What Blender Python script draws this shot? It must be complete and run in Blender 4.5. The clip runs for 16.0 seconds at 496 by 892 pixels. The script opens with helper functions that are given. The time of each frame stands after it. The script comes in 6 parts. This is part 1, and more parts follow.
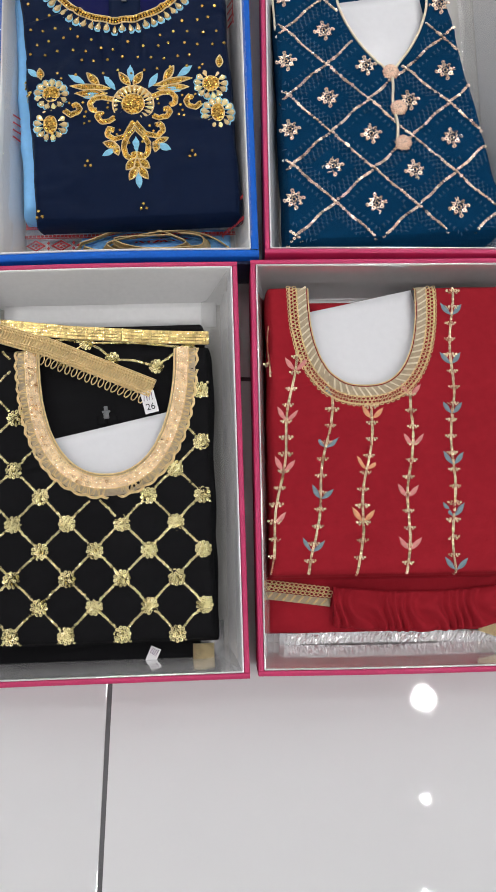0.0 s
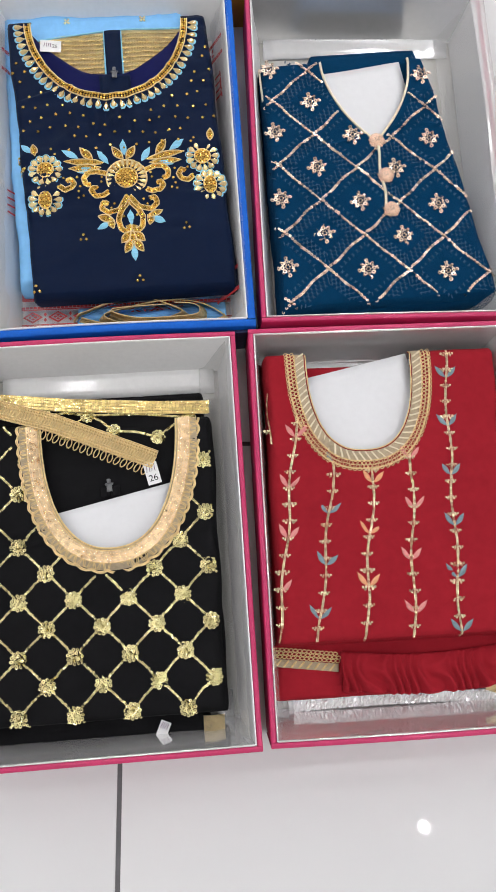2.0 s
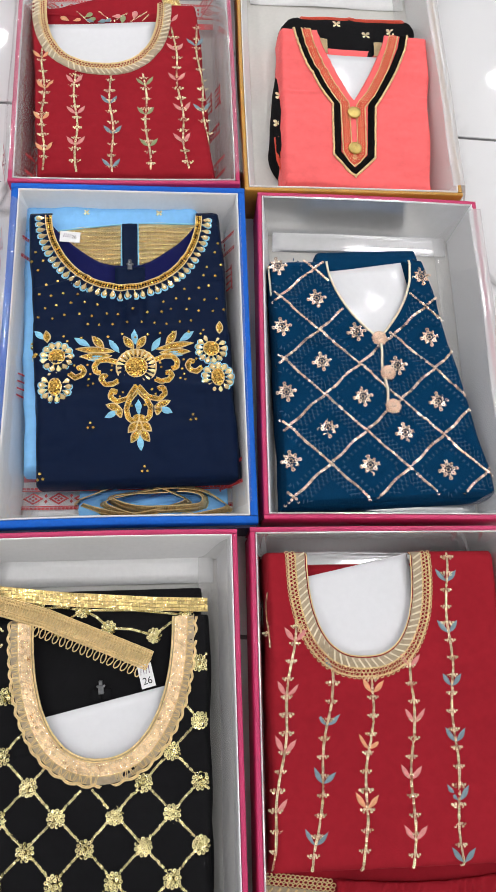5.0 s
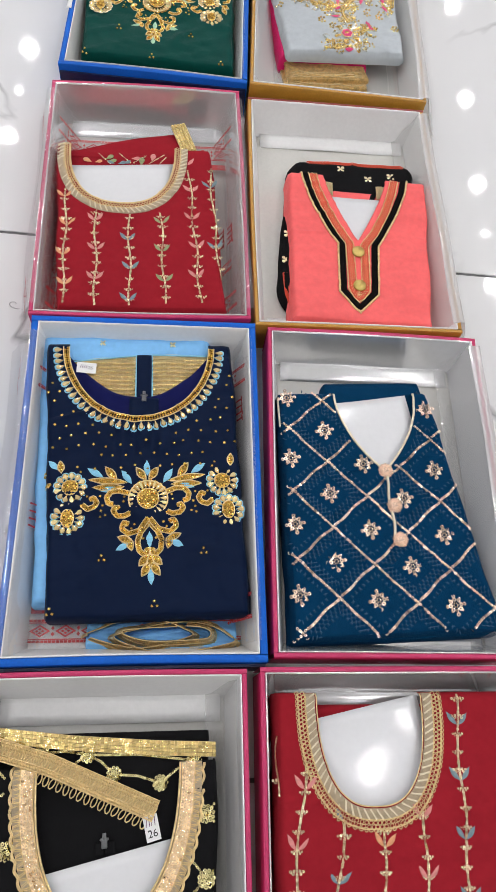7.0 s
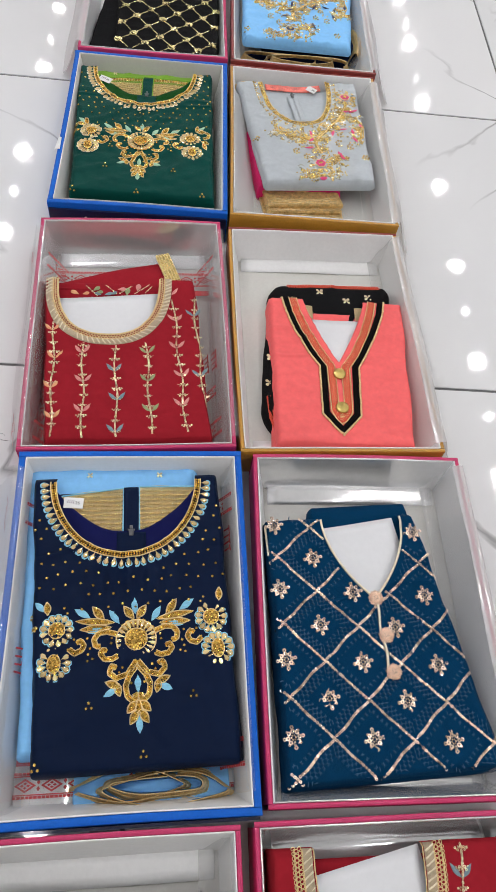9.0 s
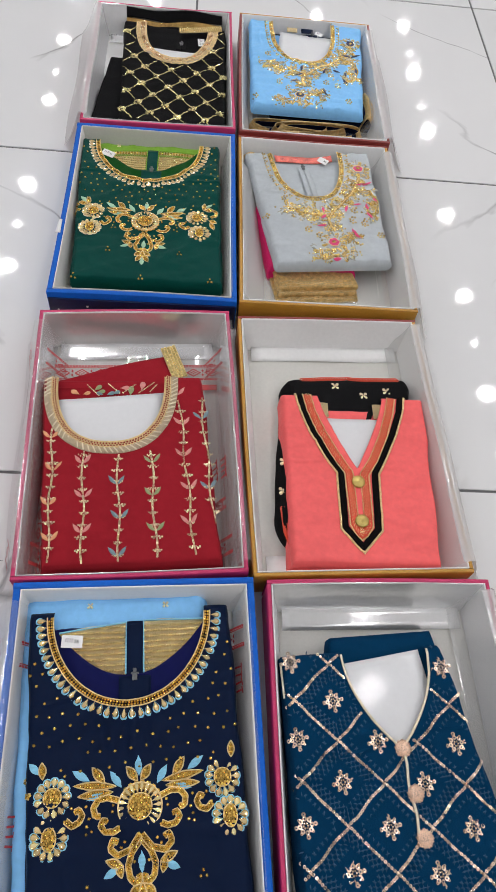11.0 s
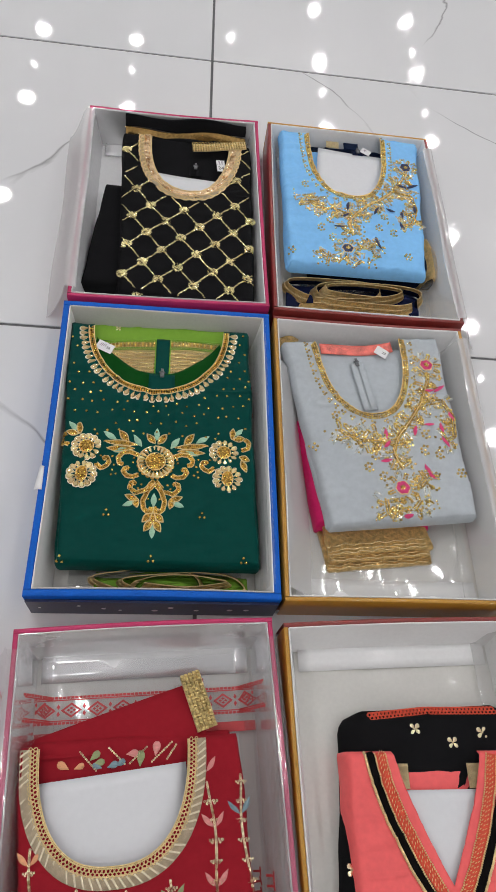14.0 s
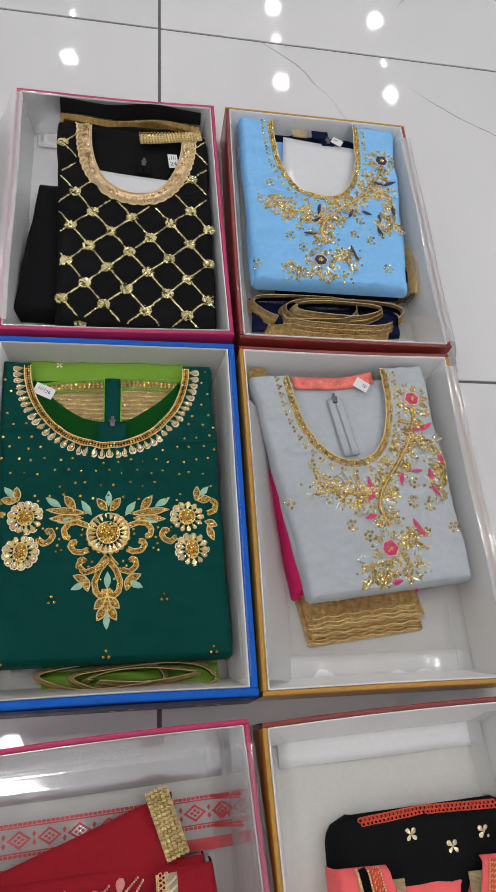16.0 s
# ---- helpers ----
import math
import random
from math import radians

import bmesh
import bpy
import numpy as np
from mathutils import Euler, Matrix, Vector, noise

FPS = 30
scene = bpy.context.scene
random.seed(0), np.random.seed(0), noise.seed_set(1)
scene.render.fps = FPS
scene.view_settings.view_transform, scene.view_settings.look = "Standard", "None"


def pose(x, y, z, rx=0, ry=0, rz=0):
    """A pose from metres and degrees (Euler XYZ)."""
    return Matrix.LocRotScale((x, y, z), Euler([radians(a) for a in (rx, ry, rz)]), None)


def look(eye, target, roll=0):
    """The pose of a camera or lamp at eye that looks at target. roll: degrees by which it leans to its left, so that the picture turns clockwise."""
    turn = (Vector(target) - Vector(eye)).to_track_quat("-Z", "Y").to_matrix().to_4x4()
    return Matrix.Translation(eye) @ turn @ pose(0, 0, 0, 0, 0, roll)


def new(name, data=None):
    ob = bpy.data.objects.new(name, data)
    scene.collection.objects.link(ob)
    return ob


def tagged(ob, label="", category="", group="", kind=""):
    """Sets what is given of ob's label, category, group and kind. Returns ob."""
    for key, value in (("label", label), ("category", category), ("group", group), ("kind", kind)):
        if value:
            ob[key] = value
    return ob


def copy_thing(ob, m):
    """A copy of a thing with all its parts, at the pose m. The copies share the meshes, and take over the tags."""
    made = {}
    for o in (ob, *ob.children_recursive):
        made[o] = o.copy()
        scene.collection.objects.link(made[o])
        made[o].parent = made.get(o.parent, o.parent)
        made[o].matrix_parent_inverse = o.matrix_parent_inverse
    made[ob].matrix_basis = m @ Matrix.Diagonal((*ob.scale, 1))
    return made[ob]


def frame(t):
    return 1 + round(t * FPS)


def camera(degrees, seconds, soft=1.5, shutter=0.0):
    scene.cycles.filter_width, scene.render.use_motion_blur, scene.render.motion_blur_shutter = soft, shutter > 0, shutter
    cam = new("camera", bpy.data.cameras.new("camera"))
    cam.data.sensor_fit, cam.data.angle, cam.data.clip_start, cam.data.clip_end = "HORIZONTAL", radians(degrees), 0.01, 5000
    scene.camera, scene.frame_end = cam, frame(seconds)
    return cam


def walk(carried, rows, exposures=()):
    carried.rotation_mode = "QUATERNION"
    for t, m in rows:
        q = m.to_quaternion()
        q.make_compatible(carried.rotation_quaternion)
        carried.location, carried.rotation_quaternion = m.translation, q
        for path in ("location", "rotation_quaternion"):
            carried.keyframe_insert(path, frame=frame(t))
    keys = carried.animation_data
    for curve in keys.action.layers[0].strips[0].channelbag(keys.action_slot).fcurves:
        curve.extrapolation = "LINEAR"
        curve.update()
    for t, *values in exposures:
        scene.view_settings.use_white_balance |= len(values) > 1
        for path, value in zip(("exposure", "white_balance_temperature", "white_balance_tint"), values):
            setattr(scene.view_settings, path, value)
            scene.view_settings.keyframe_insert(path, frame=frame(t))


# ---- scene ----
cam = camera(40.7, 16.0, 0.95)
PATH = [
    (0, (0.098, -0.016, 0.825), (0.137, 0.295, -1.15), 8.5),
    (0.5, (0.092, -0.002, 0.838), (0.131, 0.337, -1.133), 8.4),
    (1, (0.088, 0.022, 0.842), (0.151, 0.419, -1.117), 10.5),
    (1.5, (0.077, 0.027, 0.837), (0.181, 0.376, -1.129), 17.7),
    (2, (0.072, 0.038, 0.84), (0.167, 0.409, -1.123), 13.8),
    (2.5, (0.057, 0.054, 0.834), (0.176, 0.423, -1.128), 18.4),
    (3, (0.061, 0.078, 0.836), (0.171, 0.477, -1.12), 16.2),
    (3.5, (0.062, 0.108, 0.848), (0.165, 0.604, -1.087), 13.0),
    (4, (0.06, 0.131, 0.86), (0.168, 0.664, -1.064), 12.6),
    (6.3, (0.014, 0.232, 0.898), (0.188, 0.99, -0.945), 16.0),
    (6.5, (0.01, 0.238, 0.906), (0.173, 1.022, -0.927), 14.9),
    (7, (0.011, 0.245, 0.905), (0.182, 1.05, -0.918), 14.8),
    (7.5, (0.011, 0.282, 0.919), (0.167, 1.143, -0.88), 12.8),
    (8, (0.016, 0.298, 0.925), (0.181, 1.212, -0.846), 11.4),
    (8.5, (0.013, 0.316, 0.942), (0.18, 1.281, -0.803), 11.1),
    (9, (0.016, 0.321, 0.949), (0.193, 1.309, -0.781), 11.5),
    (9.5, (0.009, 0.331, 0.965), (0.158, 1.38, -0.731), 9.6),
    (9.7, (0.002, 0.34, 0.973), (0.165, 1.405, -0.712), 10.3),
    (11.8, (0.006, 0.643, 0.916), (0.173, 1.541, -0.863), 10.9),
    (12, (-0.004, 0.688, 0.901), (0.208, 1.53, -0.9), 13.5),
    (12.5, (-0.017, 0.834, 0.932), (0.199, 1.702, -0.857), 14.1),
    (13, (-0.042, 0.925, 0.933), (0.172, 1.864, -0.82), 14.0),
    (13.5, (-0.073, 1.012, 0.938), (0.11, 1.976, -0.805), 12.8),
    (14, (-0.086, 1.079, 0.932), (0.139, 2.036, -0.809), 14.7),
    (14.5, (-0.087, 1.134, 0.915), (0.165, 2.058, -0.841), 16.0),
    (15, (-0.081, 1.168, 0.909), (0.194, 2.074, -0.853), 17.2),
    (15.5, (-0.091, 1.204, 0.909), (0.256, 2.123, -0.833), 21.1),
    (16, (-0.084, 1.264, 0.88), (0.264, 2.097, -0.905), 21.6),
]
walk(cam, [(t, look(eye, target, roll)) for t, eye, target, roll in PATH],
     [(0, -0.76), (0.5, -0.68), (1, -0.64), (2.5, -0.57), (4, -0.55), (7, -0.73), (9.5, -0.86), (11.8, -0.98), (12.5, -0.88), (13, -1.0), (13.5, -1.08), (14, -1.15), (15, -1.18), (15.5, -1.21), (16, -1.22)])

# ---- light: showroom with rows of ceiling downlights ----
world = bpy.data.worlds.new("room_air")
world.use_nodes = True
scene.world = world
world.node_tree.nodes["Background"].inputs["Color"].default_value = (0.9, 0.95, 1.0, 1)
world.node_tree.nodes["Background"].inputs["Strength"].default_value = 0.02
LAMP = 185.0
ROOM = (-4.0, 5.2, -4.2, 10.6, 3.0)
LAMP_X = (-3.1, -1.53, -0.65, 1.17, 2.19, 3.9)
LAMP_Y = (-2.85, -1.83, -0.79, 0.25, 1.35, 2.42, 3.42, 4.42, 5.4, 6.63, 7.68, 8.6, 9.6)
SPOTS = ((1.17, -1.31), (2.19, 2.92), (2.19, 3.92), (2.19, 7.05), (-1.53, 4.9), (-1.53, 7.1), (1.17, 7.2), (0.28, 7.9), (-0.65, 7.2), (2.19, 8.05))

# ---- materials ----
def mm(*v):
    return tuple(c * 0.001 for c in v)


def material(name, color, rough=0.5, metal=0.0, var=0.12, scale=40.0, bump=0.0, bump_scale=300.0, coords="Object",
             coat=0.0, sheen=0.0, spec=0.5, rough_var=0.0, weave=False, random=0.0, stretch=None):
    """Principled surface with colour variation at two scales, relief, and roughness variation."""
    m = bpy.data.materials.new(name)
    m.use_nodes = True
    nt = m.node_tree
    n, ln = nt.nodes, nt.links
    p = n["Principled BSDF"]
    p.inputs["Roughness"].default_value = rough
    p.inputs["Metallic"].default_value = metal
    p.inputs["Coat Weight"].default_value = coat
    p.inputs["Coat Roughness"].default_value = 0.08
    p.inputs["Sheen Weight"].default_value = sheen
    p.inputs["Specular IOR Level"].default_value = spec
    tc = n.new("ShaderNodeTexCoord")
    vec = tc.outputs[coords]
    if stretch:
        mp = n.new("ShaderNodeMapping")
        mp.inputs["Scale"].default_value = stretch
        ln.new(vec, mp.inputs["Vector"])
        vec = mp.outputs["Vector"]
    big = n.new("ShaderNodeTexNoise")
    big.inputs["Scale"].default_value = scale
    big.inputs["Detail"].default_value = 4
    small = n.new("ShaderNodeTexNoise")
    small.inputs["Scale"].default_value = scale * 14
    small.inputs["Detail"].default_value = 3
    ln.new(vec, big.inputs["Vector"])
    ln.new(vec, small.inputs["Vector"])
    add = n.new("ShaderNodeMath")
    add.operation = "ADD"
    ln.new(big.outputs["Fac"], add.inputs[0])
    ln.new(small.outputs["Fac"], add.inputs[1])
    half = n.new("ShaderNodeMapRange")
    half.inputs["From Min"].default_value, half.inputs["From Max"].default_value = 0.6, 1.4
    half.inputs["To Min"].default_value, half.inputs["To Max"].default_value = 1 - var, 1 + var
    ln.new(add.outputs[0], half.inputs["Value"])
    value = half.outputs["Result"]
    if random:
        geo = n.new("ShaderNodeNewGeometry")
        rr = n.new("ShaderNodeMapRange")
        rr.inputs["To Min"].default_value, rr.inputs["To Max"].default_value = 1 - random, 1 + random
        ln.new(geo.outputs["Random Per Island"], rr.inputs["Value"])
        mul = n.new("ShaderNodeMath")
        mul.operation = "MULTIPLY"
        ln.new(value, mul.inputs[0])
        ln.new(rr.outputs["Result"], mul.inputs[1])
        value = mul.outputs[0]
    col = n.new("ShaderNodeVectorMath")
    col.operation = "SCALE"
    col.inputs[0].default_value = color
    ln.new(value, col.inputs["Scale"])
    ln.new(col.outputs["Vector"], p.inputs["Base Color"])
    if rough_var:
        rv = n.new("ShaderNodeMapRange")
        rv.inputs["To Min"].default_value, rv.inputs["To Max"].default_value = max(0.02, rough - rough_var), rough + rough_var
        ln.new(big.outputs["Fac"], rv.inputs["Value"])
        ln.new(rv.outputs["Result"], p.inputs["Roughness"])
    if bump:
        b = n.new("ShaderNodeBump")
        b.inputs["Strength"].default_value = bump
        b.inputs["Distance"].default_value = 0.001
        if weave:
            w1 = n.new("ShaderNodeTexWave")
            w1.inputs["Scale"].default_value = bump_scale
            w1.bands_direction = "X"
            w1.inputs["Distortion"].default_value = 1.0
            w2 = n.new("ShaderNodeTexWave")
            w2.inputs["Scale"].default_value = bump_scale
            w2.bands_direction = "Y"
            w2.inputs["Distortion"].default_value = 1.0
            ln.new(vec, w1.inputs["Vector"])
            ln.new(vec, w2.inputs["Vector"])
            s = n.new("ShaderNodeMath")
            s.operation = "ADD"
            ln.new(w1.outputs["Fac"], s.inputs[0])
            ln.new(w2.outputs["Fac"], s.inputs[1])
            ln.new(s.outputs[0], b.inputs["Height"])
        else:
            t = n.new("ShaderNodeTexNoise")
            t.inputs["Scale"].default_value = bump_scale
            t.inputs["Detail"].default_value = 5
            ln.new(vec, t.inputs["Vector"])
            ln.new(t.outputs["Fac"], b.inputs["Height"])
        ln.new(b.outputs["Normal"], p.inputs["Normal"])
    return m


def glow(name, color, strength):
    m = bpy.data.materials.new(name)
    m.use_nodes = True
    p = m.node_tree.nodes["Principled BSDF"]
    p.inputs["Base Color"].default_value = (0.8, 0.8, 0.8, 1)
    p.inputs["Emission Color"].default_value = (*color, 1)
    p.inputs["Emission Strength"].default_value = strength
    return m


def clear_film(name, tint, rough, gloss, haze):
    """Thin clear plastic: lets light straight through, with a thin gloss and a milky veil."""
    m = bpy.data.materials.new(name)
    m.use_nodes = True
    nt = m.node_tree
    n, ln = nt.nodes, nt.links
    out = n["Material Output"]
    n.remove(n["Principled BSDF"])
    tr = n.new("ShaderNodeBsdfTransparent")
    tr.inputs["Color"].default_value = (*tint, 1)
    gl = n.new("ShaderNodeBsdfGlossy")
    gl.inputs["Roughness"].default_value = rough
    mix = n.new("ShaderNodeMixShader")
    tc = n.new("ShaderNodeTexCoord")
    nz = n.new("ShaderNodeTexNoise")
    nz.inputs["Scale"].default_value = 14
    b = n.new("ShaderNodeBump")
    b.inputs["Strength"].default_value = 0.35
    b.inputs["Distance"].default_value = 0.004
    ln.new(tc.outputs["Object"], nz.inputs["Vector"])
    ln.new(nz.outputs["Fac"], b.inputs["Height"])
    ln.new(b.outputs["Normal"], gl.inputs["Normal"])
    mix.inputs[0].default_value = gloss
    veil = n.new("ShaderNodeMixShader")
    veil.inputs[0].default_value = haze
    diff = n.new("ShaderNodeBsdfDiffuse")
    diff.inputs["Color"].default_value = (0.9, 0.9, 0.91, 1)
    ln.new(tr.outputs[0], veil.inputs[1])
    ln.new(diff.outputs[0], veil.inputs[2])
    ln.new(veil.outputs[0], mix.inputs[1])
    ln.new(gl.outputs[0], mix.inputs[2])
    ln.new(mix.outputs[0], out.inputs["Surface"])
    return m


def marble(name):
    """Glossy white porcelain with faint grey veins; every tile takes its own piece of the pattern."""
    m = bpy.data.materials.new(name)
    m.use_nodes = True
    nt = m.node_tree
    n, ln = nt.nodes, nt.links
    p = n["Principled BSDF"]
    tc = n.new("ShaderNodeTexCoord")
    oi = n.new("ShaderNodeObjectInfo")
    sc = n.new("ShaderNodeMath")
    sc.operation = "MULTIPLY"
    sc.inputs[1].default_value = 37.0
    ln.new(oi.outputs["Random"], sc.inputs[0])
    off = n.new("ShaderNodeVectorMath")
    off.operation = "ADD"
    ln.new(tc.outputs["Object"], off.inputs[0])
    ln.new(sc.outputs[0], off.inputs[1])
    warp = n.new("ShaderNodeTexNoise")
    warp.inputs["Scale"].default_value = 1.15
    warp.inputs["Detail"].default_value = 6
    warp.inputs["Roughness"].default_value = 0.42
    turn = n.new("ShaderNodeVectorRotate")
    turn.inputs["Angle"].default_value = 0.7
    ln.new(off.outputs[0], turn.inputs["Vector"])
    pull = n.new("ShaderNodeVectorMath")
    pull.operation = "MULTIPLY"
    pull.inputs[1].default_value = (2.2, 0.7, 1.0)
    ln.new(turn.outputs[0], pull.inputs[0])
    ln.new(pull.outputs[0], warp.inputs["Vector"])
    vein = n.new("ShaderNodeMath")
    vein.operation = "SUBTRACT"
    vein.inputs[1].default_value = 0.5
    ln.new(warp.outputs["Fac"], vein.inputs[0])
    ab = n.new("ShaderNodeMath")
    ab.operation = "ABSOLUTE"
    ln.new(vein.outputs[0], ab.inputs[0])
    line = n.new("ShaderNodeMapRange")
    line.inputs["From Min"].default_value, line.inputs["From Max"].default_value = 0.0, 0.0052
    line.inputs["To Min"].default_value, line.inputs["To Max"].default_value = 1.0, 0.0
    ln.new(ab.outputs[0], line.inputs["Value"])
    where = n.new("ShaderNodeTexNoise")
    where.inputs["Scale"].default_value = 2.1
    ln.new(off.outputs[0], where.inputs["Vector"])
    gate = n.new("ShaderNodeMapRange")
    gate.inputs["From Min"].default_value, gate.inputs["From Max"].default_value = 0.47, 0.56
    ln.new(where.outputs["Fac"], gate.inputs["Value"])
    fac = n.new("ShaderNodeMath")
    fac.operation = "MULTIPLY"
    ln.new(line.outputs["Result"], fac.inputs[0])
    ln.new(gate.outputs["Result"], fac.inputs[1])
    cloud = n.new("ShaderNodeTexNoise")
    cloud.inputs["Scale"].default_value = 1.4
    cloud.inputs["Detail"].default_value = 5
    ln.new(off.outputs[0], cloud.inputs["Vector"])
    ramp = n.new("ShaderNodeMix")
    ramp.data_type = "RGBA"
    ramp.inputs["A"].default_value = (0.66, 0.67, 0.68, 1)
    ramp.inputs["B"].default_value = (0.80, 0.80, 0.805, 1)
    ln.new(cloud.outputs["Fac"], ramp.inputs["Factor"])
    mix = n.new("ShaderNodeMix")
    mix.data_type = "RGBA"
    mix.inputs["B"].default_value = (0.33, 0.33, 0.335, 1)
    ln.new(fac.outputs[0], mix.inputs["Factor"])
    ln.new(ramp.outputs["Result"], mix.inputs["A"])
    ln.new(mix.outputs["Result"], p.inputs["Base Color"])
    p.inputs["Roughness"].default_value = 0.07
    p.inputs["IOR"].default_value = 1.55
    smear = n.new("ShaderNodeMapRange")
    smear.inputs["To Min"].default_value, smear.inputs["To Max"].default_value = 0.015, 0.07
    ln.new(cloud.outputs["Fac"], smear.inputs["Value"])
    ln.new(smear.outputs["Result"], p.inputs["Roughness"])
    wave = n.new("ShaderNodeTexNoise")
    wave.inputs["Scale"].default_value = 6
    b = n.new("ShaderNodeBump")
    b.inputs["Strength"].default_value = 0.05
    b.inputs["Distance"].default_value = 0.002
    ln.new(off.outputs[0], wave.inputs["Vector"])
    ln.new(wave.outputs["Fac"], b.inputs["Height"])
    ln.new(b.outputs["Normal"], p.inputs["Normal"])
    return m


FLOOR = marble("polished_porcelain")
GROUT = material("dark_grout", (0.13, 0.13, 0.135), 0.85, bump=0.4, scale=30)
PAINT = material("white_wall_paint", (0.72, 0.71, 0.69), 0.6, var=0.03, scale=3, bump=0.1, bump_scale=200)
CEIL = material("white_ceiling_paint", (0.80, 0.80, 0.79), 0.7, var=0.03, scale=2, bump=0.1, bump_scale=120)
WHITE_METAL = material("white_enamel", (0.8, 0.8, 0.8), 0.35, var=0.02)
GLOW = glow("lamp_diffuser", (1.0, 0.98, 0.99), LAMP)

MAGENTA = material("magenta_printed_card", (0.52, 0.025, 0.12), 0.5, var=0.12, scale=25, coat=0.1, bump=0.15, bump_scale=220)
BLUE_CARD = material("blue_printed_card", (0.001, 0.11, 0.54), 0.55, var=0.15, scale=22, spec=0.25, bump=0.15, bump_scale=220)
GOLD_CARD = material("mustard_printed_card", (0.50, 0.25, 0.03), 0.4, var=0.15, scale=25, coat=0.3, bump=0.15, bump_scale=220)
RED_CARD = material("dark_red_printed_card", (0.24, 0.03, 0.025), 0.4, var=0.2, scale=25, coat=0.3, bump=0.15, bump_scale=220)
FOIL = material("silver_mirror_foil", (0.92, 0.92, 0.93), 0.13, 0.72, var=0.04, scale=8, bump=0.22, bump_scale=26, rough_var=0.08)
SATIN_FOIL = material("silver_satin_foil", (0.84, 0.84, 0.855), 0.34, 0.28, var=0.05, scale=8, bump=0.15, bump_scale=30, rough_var=0.08)
WHITE_CARD = material("white_card", (0.84, 0.84, 0.835), 0.45, var=0.04, scale=12, bump=0.08, bump_scale=300, coat=0.15)
GREY_CARD = material("greyback_card", (0.56, 0.55, 0.52), 0.55, var=0.06, scale=20, bump=0.12, bump_scale=350)
FLOOR_CARD = material("unbleached_card", (0.64, 0.63, 0.59), 0.5, var=0.05, scale=14, bump=0.08, bump_scale=300, coat=0.1)
FILM = clear_film("clear_plastic_film", (0.98, 0.98, 0.985), 0.08, 0.13, 0.06)
FILM_LID = clear_film("milky_plastic_edge", (0.93, 0.93, 0.92), 0.10, 0.12, 0.42)
FILM_MILKY = clear_film("thick_clear_plastic", (0.94, 0.94, 0.93), 0.09, 0.10, 0.22)
RED_INK = material("red_ink", (0.52, 0.045, 0.05), 0.4, var=0.2, scale=90)
PAPER = material("white_glossy_paper", (0.70, 0.71, 0.73), 0.42, var=0.03, scale=9, bump=0.15, bump_scale=14, coat=0.2)
TAG = material("white_tag_paper", (0.82, 0.82, 0.82), 0.5, var=0.03)
INK = material("black_ink", (0.015, 0.015, 0.02), 0.5)
PURPLE_INK = material("purple_ink", (0.12, 0.03, 0.12), 0.5)


def cloth_mat(name, color, rough=0.85, sheen=0.0, satin=False):
    """Woven cloth: fine weave over soft stretched rumples; satin has a broad silky gloss."""
    m = material(name, color, 0.46 if satin else rough, var=0.08, scale=9, bump=0.30 if not satin else 0.14, bump_scale=900 if not satin else 500,
                 weave=True, spec=0.07 if satin else 0.05)
    n, ln = m.node_tree.nodes, m.node_tree.links
    fine = [x for x in n if x.bl_idname == "ShaderNodeBump"][0]
    tc = [x for x in n if x.bl_idname == "ShaderNodeTexCoord"][0]
    mp = n.new("ShaderNodeMapping")
    mp.inputs["Rotation"].default_value = (0, 0, 0.5)
    mp.inputs["Scale"].default_value = (5, 12, 8)
    nz = n.new("ShaderNodeTexNoise")
    nz.inputs["Scale"].default_value = 1.0
    nz.inputs["Detail"].default_value = 1.5
    nz.inputs["Distortion"].default_value = 0.8
    rumple = n.new("ShaderNodeBump")
    rumple.inputs["Strength"].default_value = 0.60 if satin else 0.40
    rumple.inputs["Distance"].default_value = 0.006
    ln.new(tc.outputs["Object"], mp.inputs["Vector"])
    ln.new(mp.outputs["Vector"], nz.inputs["Vector"])
    ln.new(nz.outputs["Fac"], rumple.inputs["Height"])
    ln.new(rumple.outputs["Normal"], fine.inputs["Normal"])
    return m


BLACK_CLOTH = cloth_mat("black_georgette", (0.010, 0.010, 0.011), sheen=0.05)
RED_CLOTH = cloth_mat("crimson_georgette", (0.32, 0.016, 0.026), sheen=0.15)
NAVY_CLOTH = cloth_mat("navy_satin", (0.0026, 0.0092, 0.034), satin=True, sheen=0.1)
NAVY_LINING = cloth_mat("royal_navy_lining", (0.004, 0.006, 0.065), satin=True, sheen=0.1)
SKY_CLOTH = cloth_mat("sky_blue_satin", (0.25, 0.57, 0.96), satin=True, sheen=0.1)
TEAL_CLOTH = cloth_mat("teal_blue_georgette", (0.002, 0.038, 0.100), sheen=0.1)
CORAL_CLOTH = cloth_mat("coral_pink_satin", (0.93, 0.155, 0.155), satin=True, sheen=0.1)
GREEN_CLOTH = cloth_mat("bottle_green_satin", (0.0004, 0.054, 0.044), satin=True, sheen=0.1)
GREEN_LINING = cloth_mat("emerald_lining", (0.001, 0.060, 0.005), satin=True, sheen=0.1)
LIME_CLOTH = cloth_mat("lime_green_satin", (0.22, 0.42, 0.05), satin=True, sheen=0.1)
GREY_CLOTH = cloth_mat("pale_grey_satin", (0.47, 0.51, 0.54), satin=True, sheen=0.1)
HOTPINK_CLOTH = cloth_mat("hot_pink_satin", (0.62, 0.02, 0.13), satin=True, sheen=0.1)
MIDNIGHT_CLOTH = cloth_mat("midnight_blue_satin", (0.008, 0.012, 0.045), satin=True, sheen=0.1)
